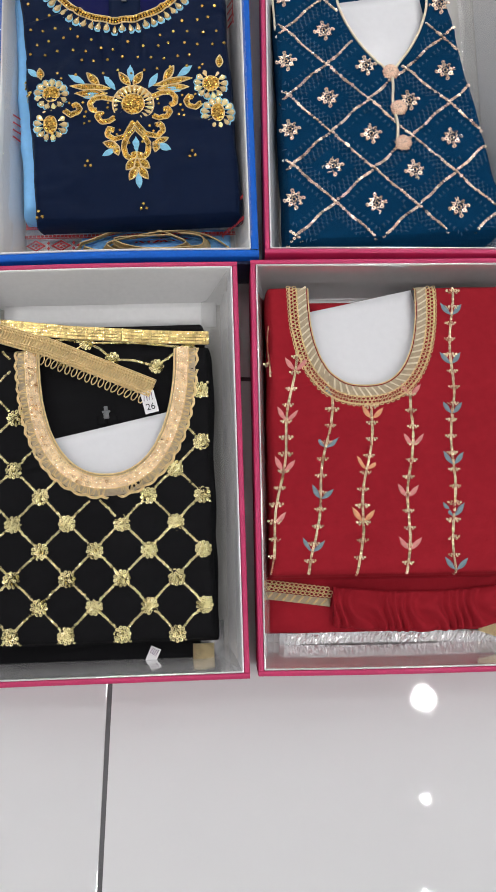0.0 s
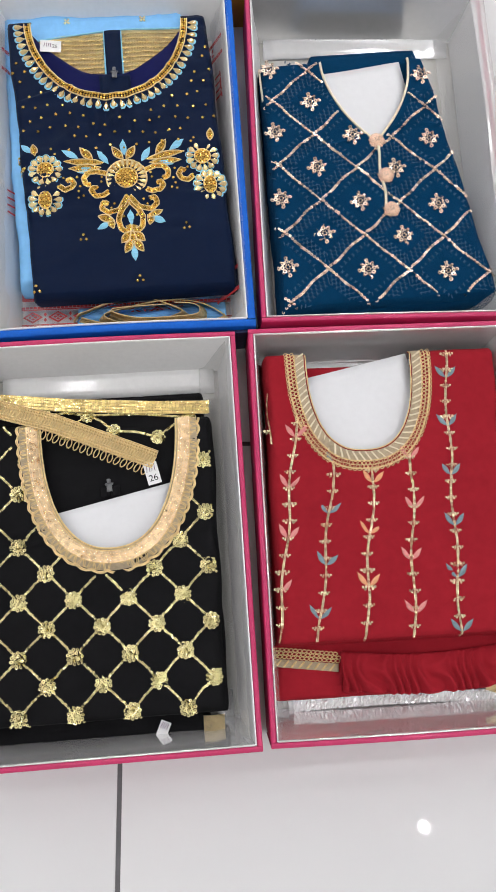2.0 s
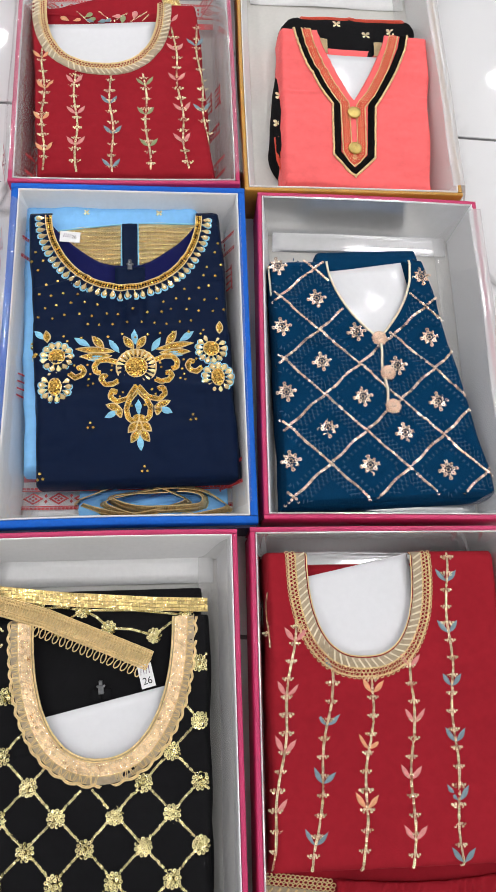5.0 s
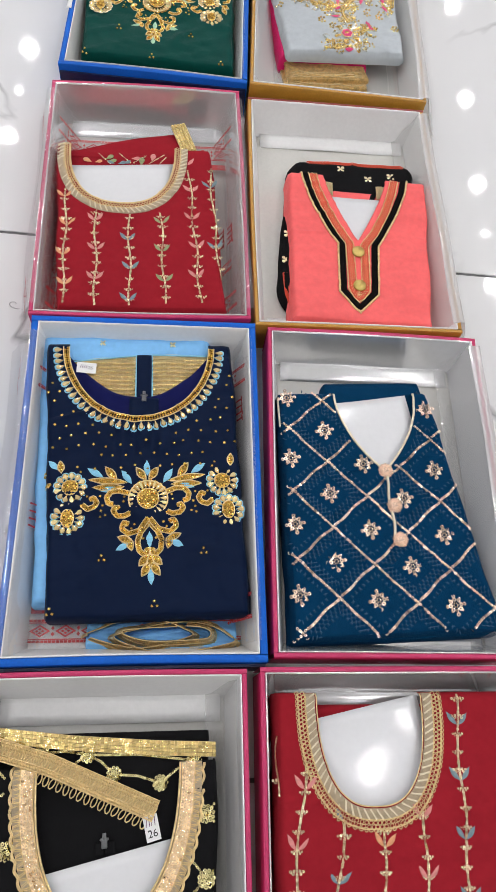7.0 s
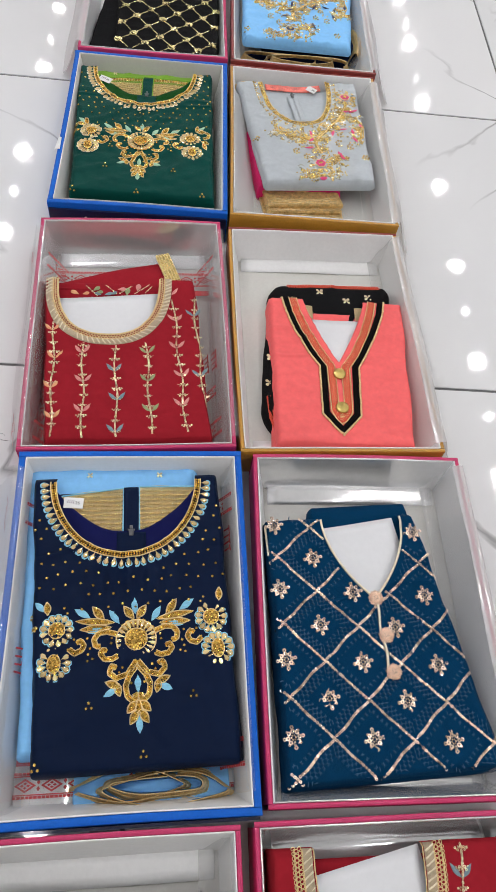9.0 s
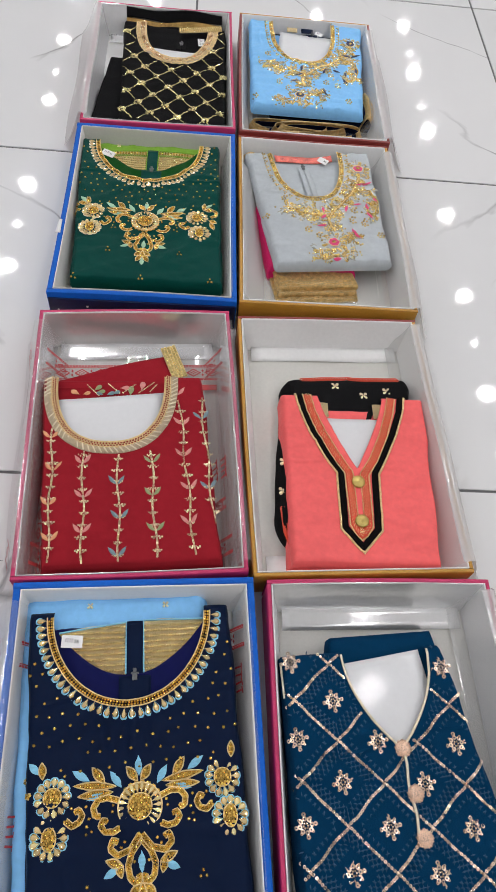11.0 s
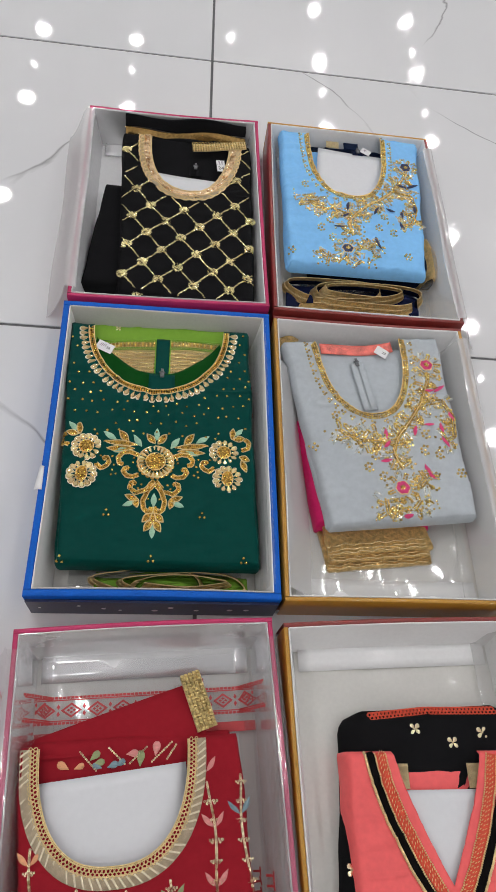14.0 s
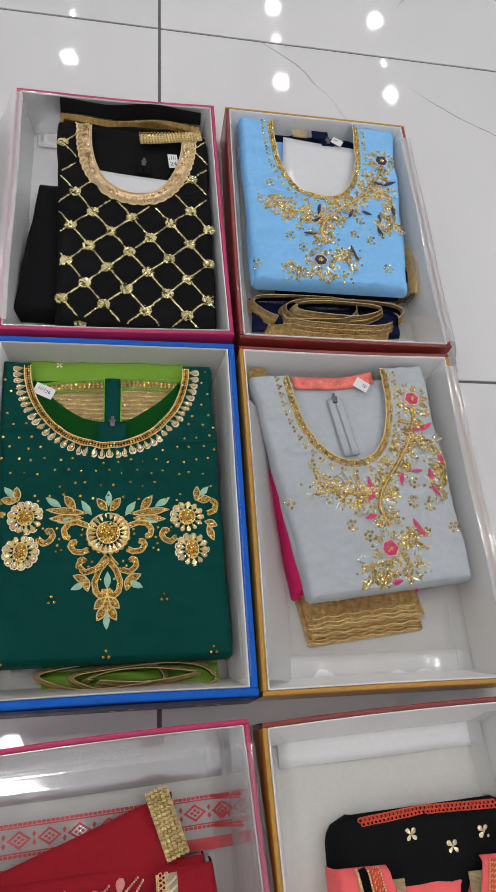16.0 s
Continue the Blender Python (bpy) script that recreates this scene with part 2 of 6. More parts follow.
PALEGOLD_CLOTH = material("pale_gold_brocade", (0.95, 0.76, 0.42), 0.34, 0.6, var=0.3, scale=70, bump=0.8, bump_scale=260, weave=True)
GOLD_CLOTH = material("antique_gold_lace", (0.84, 0.58, 0.24), 0.3, 0.75, var=0.5, scale=140, bump=0.8, bump_scale=240, weave=True)
GOLD = material("gold_sequin", (0.90, 0.76, 0.50), 0.32, 1.0, var=0.1, scale=60, random=0.3)
LIME_GOLD = material("green_gold_sequin", (0.82, 0.73, 0.36), 0.24, 1.0, var=0.1, scale=60, random=0.3)
ROSE_GOLD = material("rose_gold_sequin", (0.74, 0.58, 0.46), 0.24, 1.0, var=0.1, scale=60, random=0.5)
AMBER = material("amber_gold_bead", (0.78, 0.50, 0.12), 0.18, 0.95, var=0.2, scale=60, random=0.5)
KUNDAN = material("champagne_kundan_stone", (0.98, 0.76, 0.40), 0.14, 0.85, var=0.25, scale=80, random=0.35)
GOLD_CORD = material("gold_cord", (0.84, 0.64, 0.33), 0.36, 0.55, var=0.3, scale=200, bump=0.6, bump_scale=900)
TAUPE_RIBBON = material("taupe_gold_ribbon", (0.60, 0.48, 0.33), 0.5, 0.2, var=0.2, scale=150, bump=0.6, bump_scale=700, weave=True)
CREAM_THREAD = material("cream_metallic_thread", (0.86, 0.76, 0.58), 0.35, 0.5, var=0.15, scale=200, bump=0.5, bump_scale=900)


def thread(name, color):
    return material(name, color, 0.55, var=0.22, scale=120, bump=0.7, bump_scale=420, sheen=0.04, stretch=(1, 4, 1))


PINK_THREAD = thread("pink_thread", (0.72, 0.27, 0.25))
PEACH_THREAD = thread("peach_thread", (0.78, 0.36, 0.18))
SLATE_THREAD = thread("slate_blue_thread", (0.19, 0.28, 0.32))
OLIVE_THREAD = thread("olive_thread", (0.30, 0.34, 0.16))
AQUA_THREAD = thread("aqua_thread", (0.24, 0.58, 0.80))
MINT_THREAD = thread("mint_thread", (0.36, 0.60, 0.44))
HOTPINK_THREAD = thread("hot_pink_thread", (0.70, 0.05, 0.19))
NAVY_THREAD = thread("navy_thread", (0.012, 0.022, 0.09))
SILVER_BEAD = material("silver_glass_bead", (0.80, 0.82, 0.76), 0.14, 0.6, var=0.2, scale=80, random=0.3)
TEAL_THREAD = thread("teal_thread", (0.003, 0.052, 0.128))
ORANGE_THREAD = thread("orange_red_thread", (0.72, 0.075, 0.03))
BLACK_BAND = material("black_velvet_band", (0.006, 0.005, 0.005), 0.85, var=0.2, scale=60, spec=0.05)
ZIP_METAL = material("grey_zip_metal", (0.16, 0.165, 0.17), 0.35, 0.9, var=0.1)
BRASS_BEAD = material("brass_bead", (0.84, 0.61, 0.23), 0.22, 0.92, var=0.15, scale=60, random=0.45)
GOLD_PLATE = material("gold_foil_plate", (0.76, 0.57, 0.23), 0.24, 0.9, var=0.2, scale=90, random=0.28)


# ---- building blocks ----
def part(name, bm, mat, parent, label="", smooth=True):
    """Links a bmesh as one mesh object under a thing or a part."""
    me = bpy.data.meshes.new(name)
    bm.to_mesh(me)
    bm.free()
    if smooth:
        me.shade_smooth()
    me.materials.append(mat)
    ob = new(name, me)
    ob.parent = parent
    if label:
        ob["label"] = label
    return ob


def piece(name, me, parent, m):
    """One more object on a shared mesh, placed under its parent."""
    ob = new(name, me)
    ob.parent = parent
    ob.matrix_basis = m
    return ob


def mesh_of(name, bm, mat, smooth=True):
    me = bpy.data.meshes.new(name)
    bm.to_mesh(me)
    bm.free()
    if smooth:
        me.shade_smooth()
    me.materials.append(mat)
    return me


def thing(name, m, label, category, group="", kind=""):
    ob = new(name)
    ob.empty_display_size = 0.05
    ob.matrix_basis = m
    return tagged(ob, label, category, group, kind)


def slab(bm, x0, x1, y0, y1, z0, z1, bevel=0.0):
    r = bmesh.ops.create_cube(bm, size=1.0)
    for v in r["verts"]:
        v.co = ((x0 + x1) / 2 + v.co.x * (x1 - x0), (y0 + y1) / 2 + v.co.y * (y1 - y0), (z0 + z1) / 2 + v.co.z * (z1 - z0))
    if bevel:
        edges = list({e for v in r["verts"] for e in v.link_edges})
        bmesh.ops.bevel(bm, geom=edges, offset=bevel, segments=2, affect="EDGES", profile=0.6)
    return bm


def sheet(bm, nu, nv, f, closed=False):
    """A grid of nu by nv cells; f(a, b) gives the place for a and b from 0 to 1."""
    rows = [[bm.verts.new(f(i / nu, j / nv)) for i in range(nu + 1)] for j in range(nv + 1)]
    for j in range(nv):
        for i in range(nu):
            bm.faces.new((rows[j][i], rows[j][i + 1], rows[j + 1][i + 1], rows[j + 1][i]))
    return rows


def thick_sheet(bm, nu, nv, f, t):
    """A grid with thickness t downwards along z, closed round its edge."""
    top = sheet(bm, nu, nv, f)
    low = [[bm.verts.new(v.co - Vector((0, 0, t))) for v in row] for row in top]
    for j in range(nv):
        for i in range(nu):
            bm.faces.new((low[j][i], low[j + 1][i], low[j + 1][i + 1], low[j][i + 1]))
    ring = [(0, i) for i in range(nu)] + [(j, nu) for j in range(nv)] + [(nv, i) for i in range(nu, 0, -1)] + [(j, 0) for j in range(nv, 0, -1)]
    for a, b in zip(ring, ring[1:] + ring[:1]):
        bm.faces.new((top[a[0]][a[1]], low[a[0]][a[1]], low[b[0]][b[1]], top[b[0]][b[1]]))
    return top


# ---- the room ----
X0, X1, Y0, Y1, HIGH = ROOM
# The walls stay out of view; added to close the room and bounce light.
for name, box in (("wall_west", (X0 - 0.15, X0, Y0 - 0.15, Y1 + 0.15, 0, HIGH)), ("wall_east", (X1, X1 + 0.15, Y0 - 0.15, Y1 + 0.15, 0, HIGH)),
                  ("wall_south", (X0, X1, Y0 - 0.15, Y0, 0, HIGH)), ("wall_north", (X0, X1, Y1, Y1 + 0.15, 0, HIGH))):
    ob = part(name, slab(bmesh.new(), *box), PAINT, None, smooth=False)
    tagged(ob, "plain white painted wall, unseen, added to bounce lamp light", "wall", kind="structure")
tagged(part("ceiling", slab(bmesh.new(), X0 - 0.15, X1 + 0.15, Y0 - 0.15, Y1 + 0.15, HIGH, HIGH + 0.12), CEIL, None, smooth=False),
       "plain white painted ceiling with rows of downlights", "ceiling", kind="structure")

floor = part("floor", slab(bmesh.new(), X0 - 0.15, X1 + 0.15, Y0 - 0.15, Y1 + 0.15, -0.06, -0.0022), GROUT, None, smooth=False)
tagged(floor, "polished white marble-look floor tiles with dark grey joints", "floor", kind="structure")
TILE = mesh_of("tile", slab(bmesh.new(), -0.3973, 0.3973, -0.3973, 0.3973, -0.010, 0.0, 0.0012), FLOOR, smooth=False)
for i in range(-5, 7):
    for j in range(-7, 13):
        x, y = -0.042 + 0.4 + 0.8 * i, 1.0 + 0.4 + 0.8 * j
        if X0 - 0.2 < x < X1 + 0.2 and Y0 - 0.2 < y < Y1 + 0.2:
            piece("tile", TILE, floor, Matrix.Translation((x, y, 0)) @ Matrix.Rotation(math.pi / 2 * ((i * 3 + j) % 4), 4, "Z"))

# ceiling downlights, with a small spot between each two
def downlight(x, y, r, name, label, group):
    lamp = thing(name, pose(x, y, HIGH), label, "ceiling light", group)
    bm = bmesh.new()
    prof = ((r + 0.001, -0.002), (r + 0.004, -0.008), (r * 1.3, -0.008), (r * 1.38, -0.001), (r * 1.38, 0.0))
    sheet(bm, 32, len(prof) - 1, lambda a, b: (prof[round(b * 4)][0] * math.cos(a * math.tau), prof[round(b * 4)][0] * math.sin(a * math.tau), prof[round(b * 4)][1]))
    part("trim_ring", bm, WHITE_METAL, lamp)
    bm = bmesh.new()
    bmesh.ops.create_circle(bm, cap_ends=True, segments=32, radius=r, matrix=Matrix.Translation((0, 0, -0.004)))
    bmesh.ops.reverse_faces(bm, faces=bm.faces[:])
    part("diffuser", bm, GLOW, lamp, smooth=False)
    return lamp


first_lamp = first_spot = None
for lx in LAMP_X:
    for ly in LAMP_Y:
        # Nearer lamps kept in this column are unseen, added to brighten the boxes.
        if lx == -0.65 and ly < 0:
            continue
        if first_lamp is None:
            first_lamp = downlight(lx, ly, 0.060, "ceiling_light", "round white recessed ceiling downlight, switched on", "ceiling downlights")
        else:
            copy_thing(first_lamp, pose(lx, ly, HIGH))
for lx, ly in SPOTS:
    if first_spot is None:
        first_spot = downlight(lx, ly, 0.022, "ceiling_spot", "small white recessed ceiling spot, switched on", "small ceiling spots")
    else:
        copy_thing(first_spot, pose(lx, ly, HIGH))


# ---- gift boxes ----
def gift_box(key, label, cx, cy, turn, w, l, h, outer, inner, board, end_inner=None, low=None, seed=0):
    """An open card tray: base, four double walls with a lining, and a folded flap along each end of the floor."""
    rng = random.Random(seed)
    box = thing("gift_box", pose(cx, cy, 0, 0, 0, turn), label, "box", "open dress boxes on the floor")
    ends = end_inner if isinstance(end_inner, tuple) else (end_inner or inner,) * 2
    t = 0.0092 if outer == BLUE_CARD else 0.0058
    part("base", slab(bmesh.new(), -w / 2 + 0.001, w / 2 - 0.001, -l / 2 + 0.001, l / 2 - 0.001, 0.0, 0.0035, 0.0008), board, box)
    bow = [rng.uniform(-0.0025, 0.0025) for _ in range(4)]
    lift = [rng.uniform(-0.0012, 0.0012) for _ in range(4)]
    for k in range(4):
        side = k % 2
        half, span = (w / 2, l) if side else (l / 2, w)
        turn_k = Matrix.Rotation(math.pi / 2 * k, 4, "Z")

        def wall_f(s, out, z, k=k, half=half, span=span):
            x = (s - 0.5) * (span if k % 2 else span)
            b = bow[k] * math.sin(math.pi * s) * (z / h)
            zz = z + (lift[k] * math.sin(math.pi * s * 1.3) if z > h * 0.6 else 0)
            return turn_k @ Vector((x, -(half + b - out), zz))
        bm = bmesh.new()
        prof = ((0.0, 0.0), (0.0, h * 0.55), (0.0, h - 0.0012), (0.0008, h), (t - 0.0008, h), (t, h - 0.0012), (t, 0.004))
        cut = 0.0 if not side else t / span
        sheet(bm, 12, len(prof) - 1, lambda a, b: wall_f(cut + a * (1 - 2 * cut), prof[round(b * (len(prof) - 1))][0], prof[round(b * (len(prof) - 1))][1]))
        wall = part("side_wall" if side else "end_wall", bm, outer if not low or k != low[0] else low[1], box)
        bm = bmesh.new()
        lean = 0.014 if not side else 0.010
        lp = ((t + 0.0003, h - 0.002), (t + 0.0006, h + 0.0006), (t + 0.0018, h + 0.0008), (t + 0.0026, h - 0.002), (t + 0.004 + lean * 0.4, h * 0.5), (t + 0.006 + lean, 0.0042))
        cut2 = (t + 0.001) / span
        sheet(bm, 12, len(lp) - 1, lambda a, b: wall_f(cut2 + a * (1 - 2 * cut2), lp[round(b * 5)][0], lp[round(b * 5)][1]))
        part("lining", bm, inner if side else ends[k // 2], wall)
        if not side:
            bm = bmesh.new()
            wave = rng.uniform(0, 6)
            depth = rng.uniform(0.030, 0.038)
            thick_sheet(bm, 14, 3, lambda a, b: turn_k @ Vector(((a - 0.5) * (span - 0.055), -(half - t - 0.014 - b * depth), 0.0062 + 0.004 * (1 - b) + 0.0012 * math.sin(a * 9 + wave) * b)), 0.0012)
            part("flap", bm, ends[k // 2], box)
    return box


BOXES = {
    "black": (-0.053, 0.077, 3.1, 0.322, 0.474, 0.078),
    "red": (0.281, 0.0945, 2.3, 0.322, 0.474, 0.078),
    "navy": (-0.053, 0.5625, 3.2, 0.322, 0.4815, 0.074),
    "teal": (0.2815, 0.5785, 1.8, 0.321, 0.473, 0.070),
    "maroon": (-0.0897, 1.0485, 4.0, 0.323, 0.481, 0.072),
    "coral": (0.24475, 1.063, 3.0, 0.323, 0.480, 0.066),
    "green": (-0.101, 1.562, 0.8, 0.333, 0.482, 0.071),
    "grey": (0.2345, 1.5635, 0.5, 0.326, 0.480, 0.072),
    "lattice": (-0.109, 2.055, 1.6, 0.331, 0.480, 0.073),
    "sky": (0.2365, 2.057, 0.1, 0.332, 0.485, 0.074),
}
for key, label, outer, inner, board, ends, low in (
    ("black", "open magenta card dress box lined with pale satin foil", MAGENTA, SATIN_FOIL, GREY_CARD, (FOIL, WHITE_CARD), None),
    ("red", "open magenta card dress box lined with silver mirror foil", MAGENTA, FOIL, WHITE_CARD, FOIL, None),
    ("navy", "open bright blue card dress box with white inside", BLUE_CARD, WHITE_CARD, WHITE_CARD, WHITE_CARD, None),
    ("teal", "open magenta card dress box lined with satin silver foil", MAGENTA, SATIN_FOIL, GREY_CARD, FOIL, None),
    ("maroon", "open magenta card dress box lined with shiny silver foil", MAGENTA, FOIL, GREY_CARD, FOIL, None),
    ("coral", "open mustard-edged card dress box with plain white inside", GOLD_CARD, WHITE_CARD, FLOOR_CARD, WHITE_CARD, (2, RED_CARD)),
    ("green", "open bright blue card dress box with pale grey inside", BLUE_CARD, WHITE_CARD, GREY_CARD, GREY_CARD, None),
    ("grey", "open mustard and dark red card dress box with white inside", GOLD_CARD, WHITE_CARD, FLOOR_CARD, WHITE_CARD, (2, RED_CARD)),
    ("lattice", "open magenta card dress box lined with grey satin foil", MAGENTA, SATIN_FOIL, WHITE_CARD, FOIL, None),
    ("sky", "open dark red and mustard card dress box with grey inside", RED_CARD, WHITE_CARD, GREY_CARD, WHITE_CARD, (2, GOLD_CARD)),
):
    gift_box(key, label, *BOXES[key], outer, inner, board, ends, low, seed=len(key) * 7 + ord(key[0]))


# ---- folded garments ----
# All garment measures are millimetres from the middle of the box floor.
class Neck:
    def __init__(self, kind, c, bottom, top, half, power=2.2):
        self.kind, self.c, self.b, self.t, self.w, self.p = kind, c, bottom, top, half, power

    def half(self, v):
        s = min(1.0, max(0.0, (v - self.b) / (self.t - self.b)))
        if self.kind == "v":
            return self.w * (1 - (1 - s) ** self.p)
        return self.w * (1 - (1 - s) ** self.p) ** (1 / self.p)

    def path(self, n=60, off=0.0, top=None):
        """Points (u, v, nu, nv) from the upper left round to the upper right; n points outwards from the opening."""
        pts = []
        for k in range(n + 1):
            a = -1 + 2 * k / n
            s = 1 - math.cos(abs(a) * math.pi / 2) if self.kind != "v" else abs(a)
            s = s * ((top or self.t) - self.b) / (self.t - self.b)
            v = self.b + (self.t - self.b) * s
            pts.append((self.c + math.copysign(self.half(v), a) if a else self.c, v))
        res = []
        for k, (u, v) in enumerate(pts):
            u0, v0 = pts[max(0, k - 1)]
            u1, v1 = pts[min(n, k + 1)]
            du, dv = u1 - u0, v1 - v0
            d = math.hypot(du, dv) or 1
            nu, nv = dv / d * 1.0, -du / d * 1.0
            nu, nv = -abs(nu) if u < self.c else abs(nu), nv if nv < 0 else -nv
            if self.kind != "v" and k in (0, n):
                nv = 0.0
            res.append((u + nu * off, v + nv * off, nu, nv))
        return res


class Cloth:
    """A folded garment body: a soft slab with rolled edges and an optional neck opening."""

    def __init__(self, left, right, bottom, top, low, high, neck=None, roll=8.0, seed=0, wrinkle=1.15, sag=0.0):
        self.l, self.r, self.b, self.t = left, right, bottom, top
        self.low, self.high, self.neck, self.roll, self.seed, self.wr, self.sag = low, high, neck, roll, seed, wrinkle, sag

    gather = False
    round_top, round_low = 1.0, 4.0

    def edges(self, v):
        s = (v - self.b) / (self.t - self.b)
        wob = 0.9 * math.sin(v * 0.04 + self.seed) + 0.4 * math.sin(v * 0.1 + 2 * self.seed)
        for radius, d in ((self.round_top, self.t - v), (self.round_low, v - self.b)):
            if d < radius:
                cut = radius * (1 - math.sqrt(max(0.0, 1 - ((radius - max(0.0, d)) / radius) ** 2)))
                return self.l[1] + (self.l[0] - self.l[1]) * s + wob + cut, self.r[1] + (self.r[0] - self.r[1]) * s + 1.2 * math.sin(v * 0.05 + 3 + self.seed) - cut
        return self.l[1] + (self.l[0] - self.l[1]) * s + wob, self.r[1] + (self.r[0] - self.r[1]) * s + 1.2 * math.sin(v * 0.05 + 3 + self.seed)

    def z(self, u, v):
        """Height of the upper face."""
        l, r = self.edges(v)
        d = max(0.0, min(u - l, r - u, v - self.b, (self.t - v) + 3.0))
        e = min(1.0, d / self.roll)
        thick = self.high - self.low
        drop = (1 - math.sqrt(max(0.0, 1 - (1 - e) ** 2))) * thick * 0.8
        w = noise.noise(Vector((u * 0.011, v * 0.016, self.seed * 3.7))) * 2.2 + noise.noise(Vector((u * 0.035, v * 0.03, self.seed * 1.3))) * 0.8
        crease = noise.noise(Vector((u * 0.007 + v * 0.004, v * 0.03 - u * 0.005, self.seed * 2.1)))
        w += max(0.0, 0.12 - abs(crease)) * 13.0
        tuck = noise.noise(Vector((u * 0.012 - v * 0.006 + 7.1, v * 0.011 + u * 0.004, self.seed * 4.3)))
        w += max(0.0, 0.07 - abs(tuck)) * 16.0
        n = self.neck
        if n and self.gather:
            w += 2.4 * math.sin((u - n.c) * 0.24) * math.exp(-((v - n.b + 34) / 26) ** 2) * math.exp(-((u - n.c) / 46) ** 2)
        return self.high - drop + w * self.wr - self.sag * (1 - min(1.0, d / 60)) * 4

    def build(self, name, mat, parent, label="", nu=26, nv=60):
        bm = bmesh.new()
        n = self.neck
        vs = [self.b + (self.t - self.b) * k / nv for k in range(nv + 1)]
        if n:
            vs = [v for v in vs if abs(v - n.b) > 2] + [n.b + (n.t - n.b) * 0.25 * (k / 10) ** 2 for k in range(11)]
            vs = sorted(set(round(v, 3) for v in vs if self.b <= v <= self.t))
        # extra rows and columns for the rolled edge
        roll = [self.roll * x for x in (0.03, 0.12, 0.3, 0.6)]
        vs = sorted(set([self.b + x for x in roll] + vs))
        for sgn in (-1, 1):
            rows = []
            for v in vs:
                l, r = self.edges(v)
                gap = n.half(v) if n and v > n.b else 0.0
                c = n.c if n else (l + r) / 2
                a, b = (l, c - gap) if sgn < 0 else (r, c + gap)
                span = b - a
                us = [a + math.copysign(x, span) for x in roll] + [a + span * (k / nu) for k in range(1, nu + 1) if abs(span * k / nu) > self.roll * 0.7]
                while len(us) < nu + 4:
                    us.append(b)
                us = us[:nu + 4]
                us[-1] = b
                row = [bm.verts.new(mm(a - math.copysign(1.5, span) * -1, v, self.low)), bm.verts.new(mm(a, v, self.low + (self.high - self.low) * 0.15))]
                row += [bm.verts.new(mm(u, v, self.z(u, v))) for u in us]
                if gap > 0:
                    row.append(bm.verts.new(mm(b, v, self.z(b, v) - 1.6)))
                else:
                    row.append(bm.verts.new(mm(b, v, self.z(b, v))))
                rows.append(row)
            first = [bm.verts.new((v.co.x, (self.b - 0.0) * 0.001, self.low * 0.001)) for v in rows[0]]
            last = [bm.verts.new((v.co.x, v.co.y, max(self.low * 0.001, v.co.z - 0.003))) for v in rows[-1]]
            rows = [first] + rows + [last]
            for p, q in zip(rows, rows[1:]):
                for i in range(len(p) - 1):
                    f = (p[i], p[i + 1], q[i + 1], q[i])
                    bm.faces.new(f if sgn < 0 else f[::-1])
        bmesh.ops.remove_doubles(bm, verts=bm.verts[:], dist=0.00002)
        return part(name, bm, mat, parent, label)


def ribbon(bm, path, a, b, z, thick=1.2, arch=0.0):
    """A raised strip along a path of (u, v, nu, nv), between the offsets a and b; z(u, v) is the cloth's height."""
    rows = []
    for u, v, nu, nv in path:
        row = []
        for k, (o, dz) in enumerate(((a, -0.6), (a, thick), ((a + b) / 2, thick + arch), (b, thick), (b, -0.6))):
            x, y = u + nu * o, v + nv * o
            row.append(bm.verts.new(mm(x, y, z(x, y) + dz)))
        rows.append(row)
    for p, q in zip(rows, rows[1:]):
        for i in range(4):
            bm.faces.new((p[i], p[i + 1], q[i + 1], q[i]))
    for row, flip in ((rows[0], 1), (rows[-1], -1)):
        bm.faces.new(row[::flip])
    bmesh.ops.recalc_face_normals(bm, faces=bm.faces[:])
    return bm


def polyline(pts, step=4.0, closed=False):
    """Even points (u, v, nu, nv) along straight or curved runs of (u, v); n is to the left of the way."""
    if closed:
        pts = list(pts) + [pts[0]]
    out = []
    for (u0, v0), (u1, v1) in zip(pts, pts[1:]):
        d = math.hypot(u1 - u0, v1 - v0)
        k = max(1, round(d / step))
        for i in range(k):
            s = i / k
            out.append((u0 + (u1 - u0) * s, v0 + (v1 - v0) * s))
    out.append(pts[-1])
    res = []
    for i, (u, v) in enumerate(out):
        u0, v0 = out[max(0, i - 1)]
        u1, v1 = out[min(len(out) - 1, i + 1)]
        d = math.hypot(u1 - u0, v1 - v0) or 1
        res.append((u, v, -(v1 - v0) / d, (u1 - u0) / d))
    return res


def even(path, step, start=0.0):
    """Points along a path at an even spacing."""
    res, left = [], start
    for (u0, v0, n0, m0), (u1, v1, n1, m1) in zip(path, path[1:]):
        d = math.hypot(u1 - u0, v1 - v0)
        while left <= d and d > 0:
            s = left / d
            res.append((u0 + (u1 - u0) * s, v0 + (v1 - v0) * s, n0, m0))
            left += step
        left -= d
    return res


def card(parent, pts_w, pts_l, c, v, z, turn, name="paper_card", label="stiff white glossy paper card inside the neck"):
    bm = bmesh.new()
    rot = Matrix.Rotation(radians(turn), 4, "Z")
    thick_sheet(bm, 10, 10, lambda a, b: rot @ Vector(mm((a - 0.5) * pts_w, (b - 0.5) * pts_l, 0.8 * math.sin(a * 5 + b * 3))) + Vector(mm(c, v, z)), 0.0006)
    return part(name, bm, PAPER, parent, label)


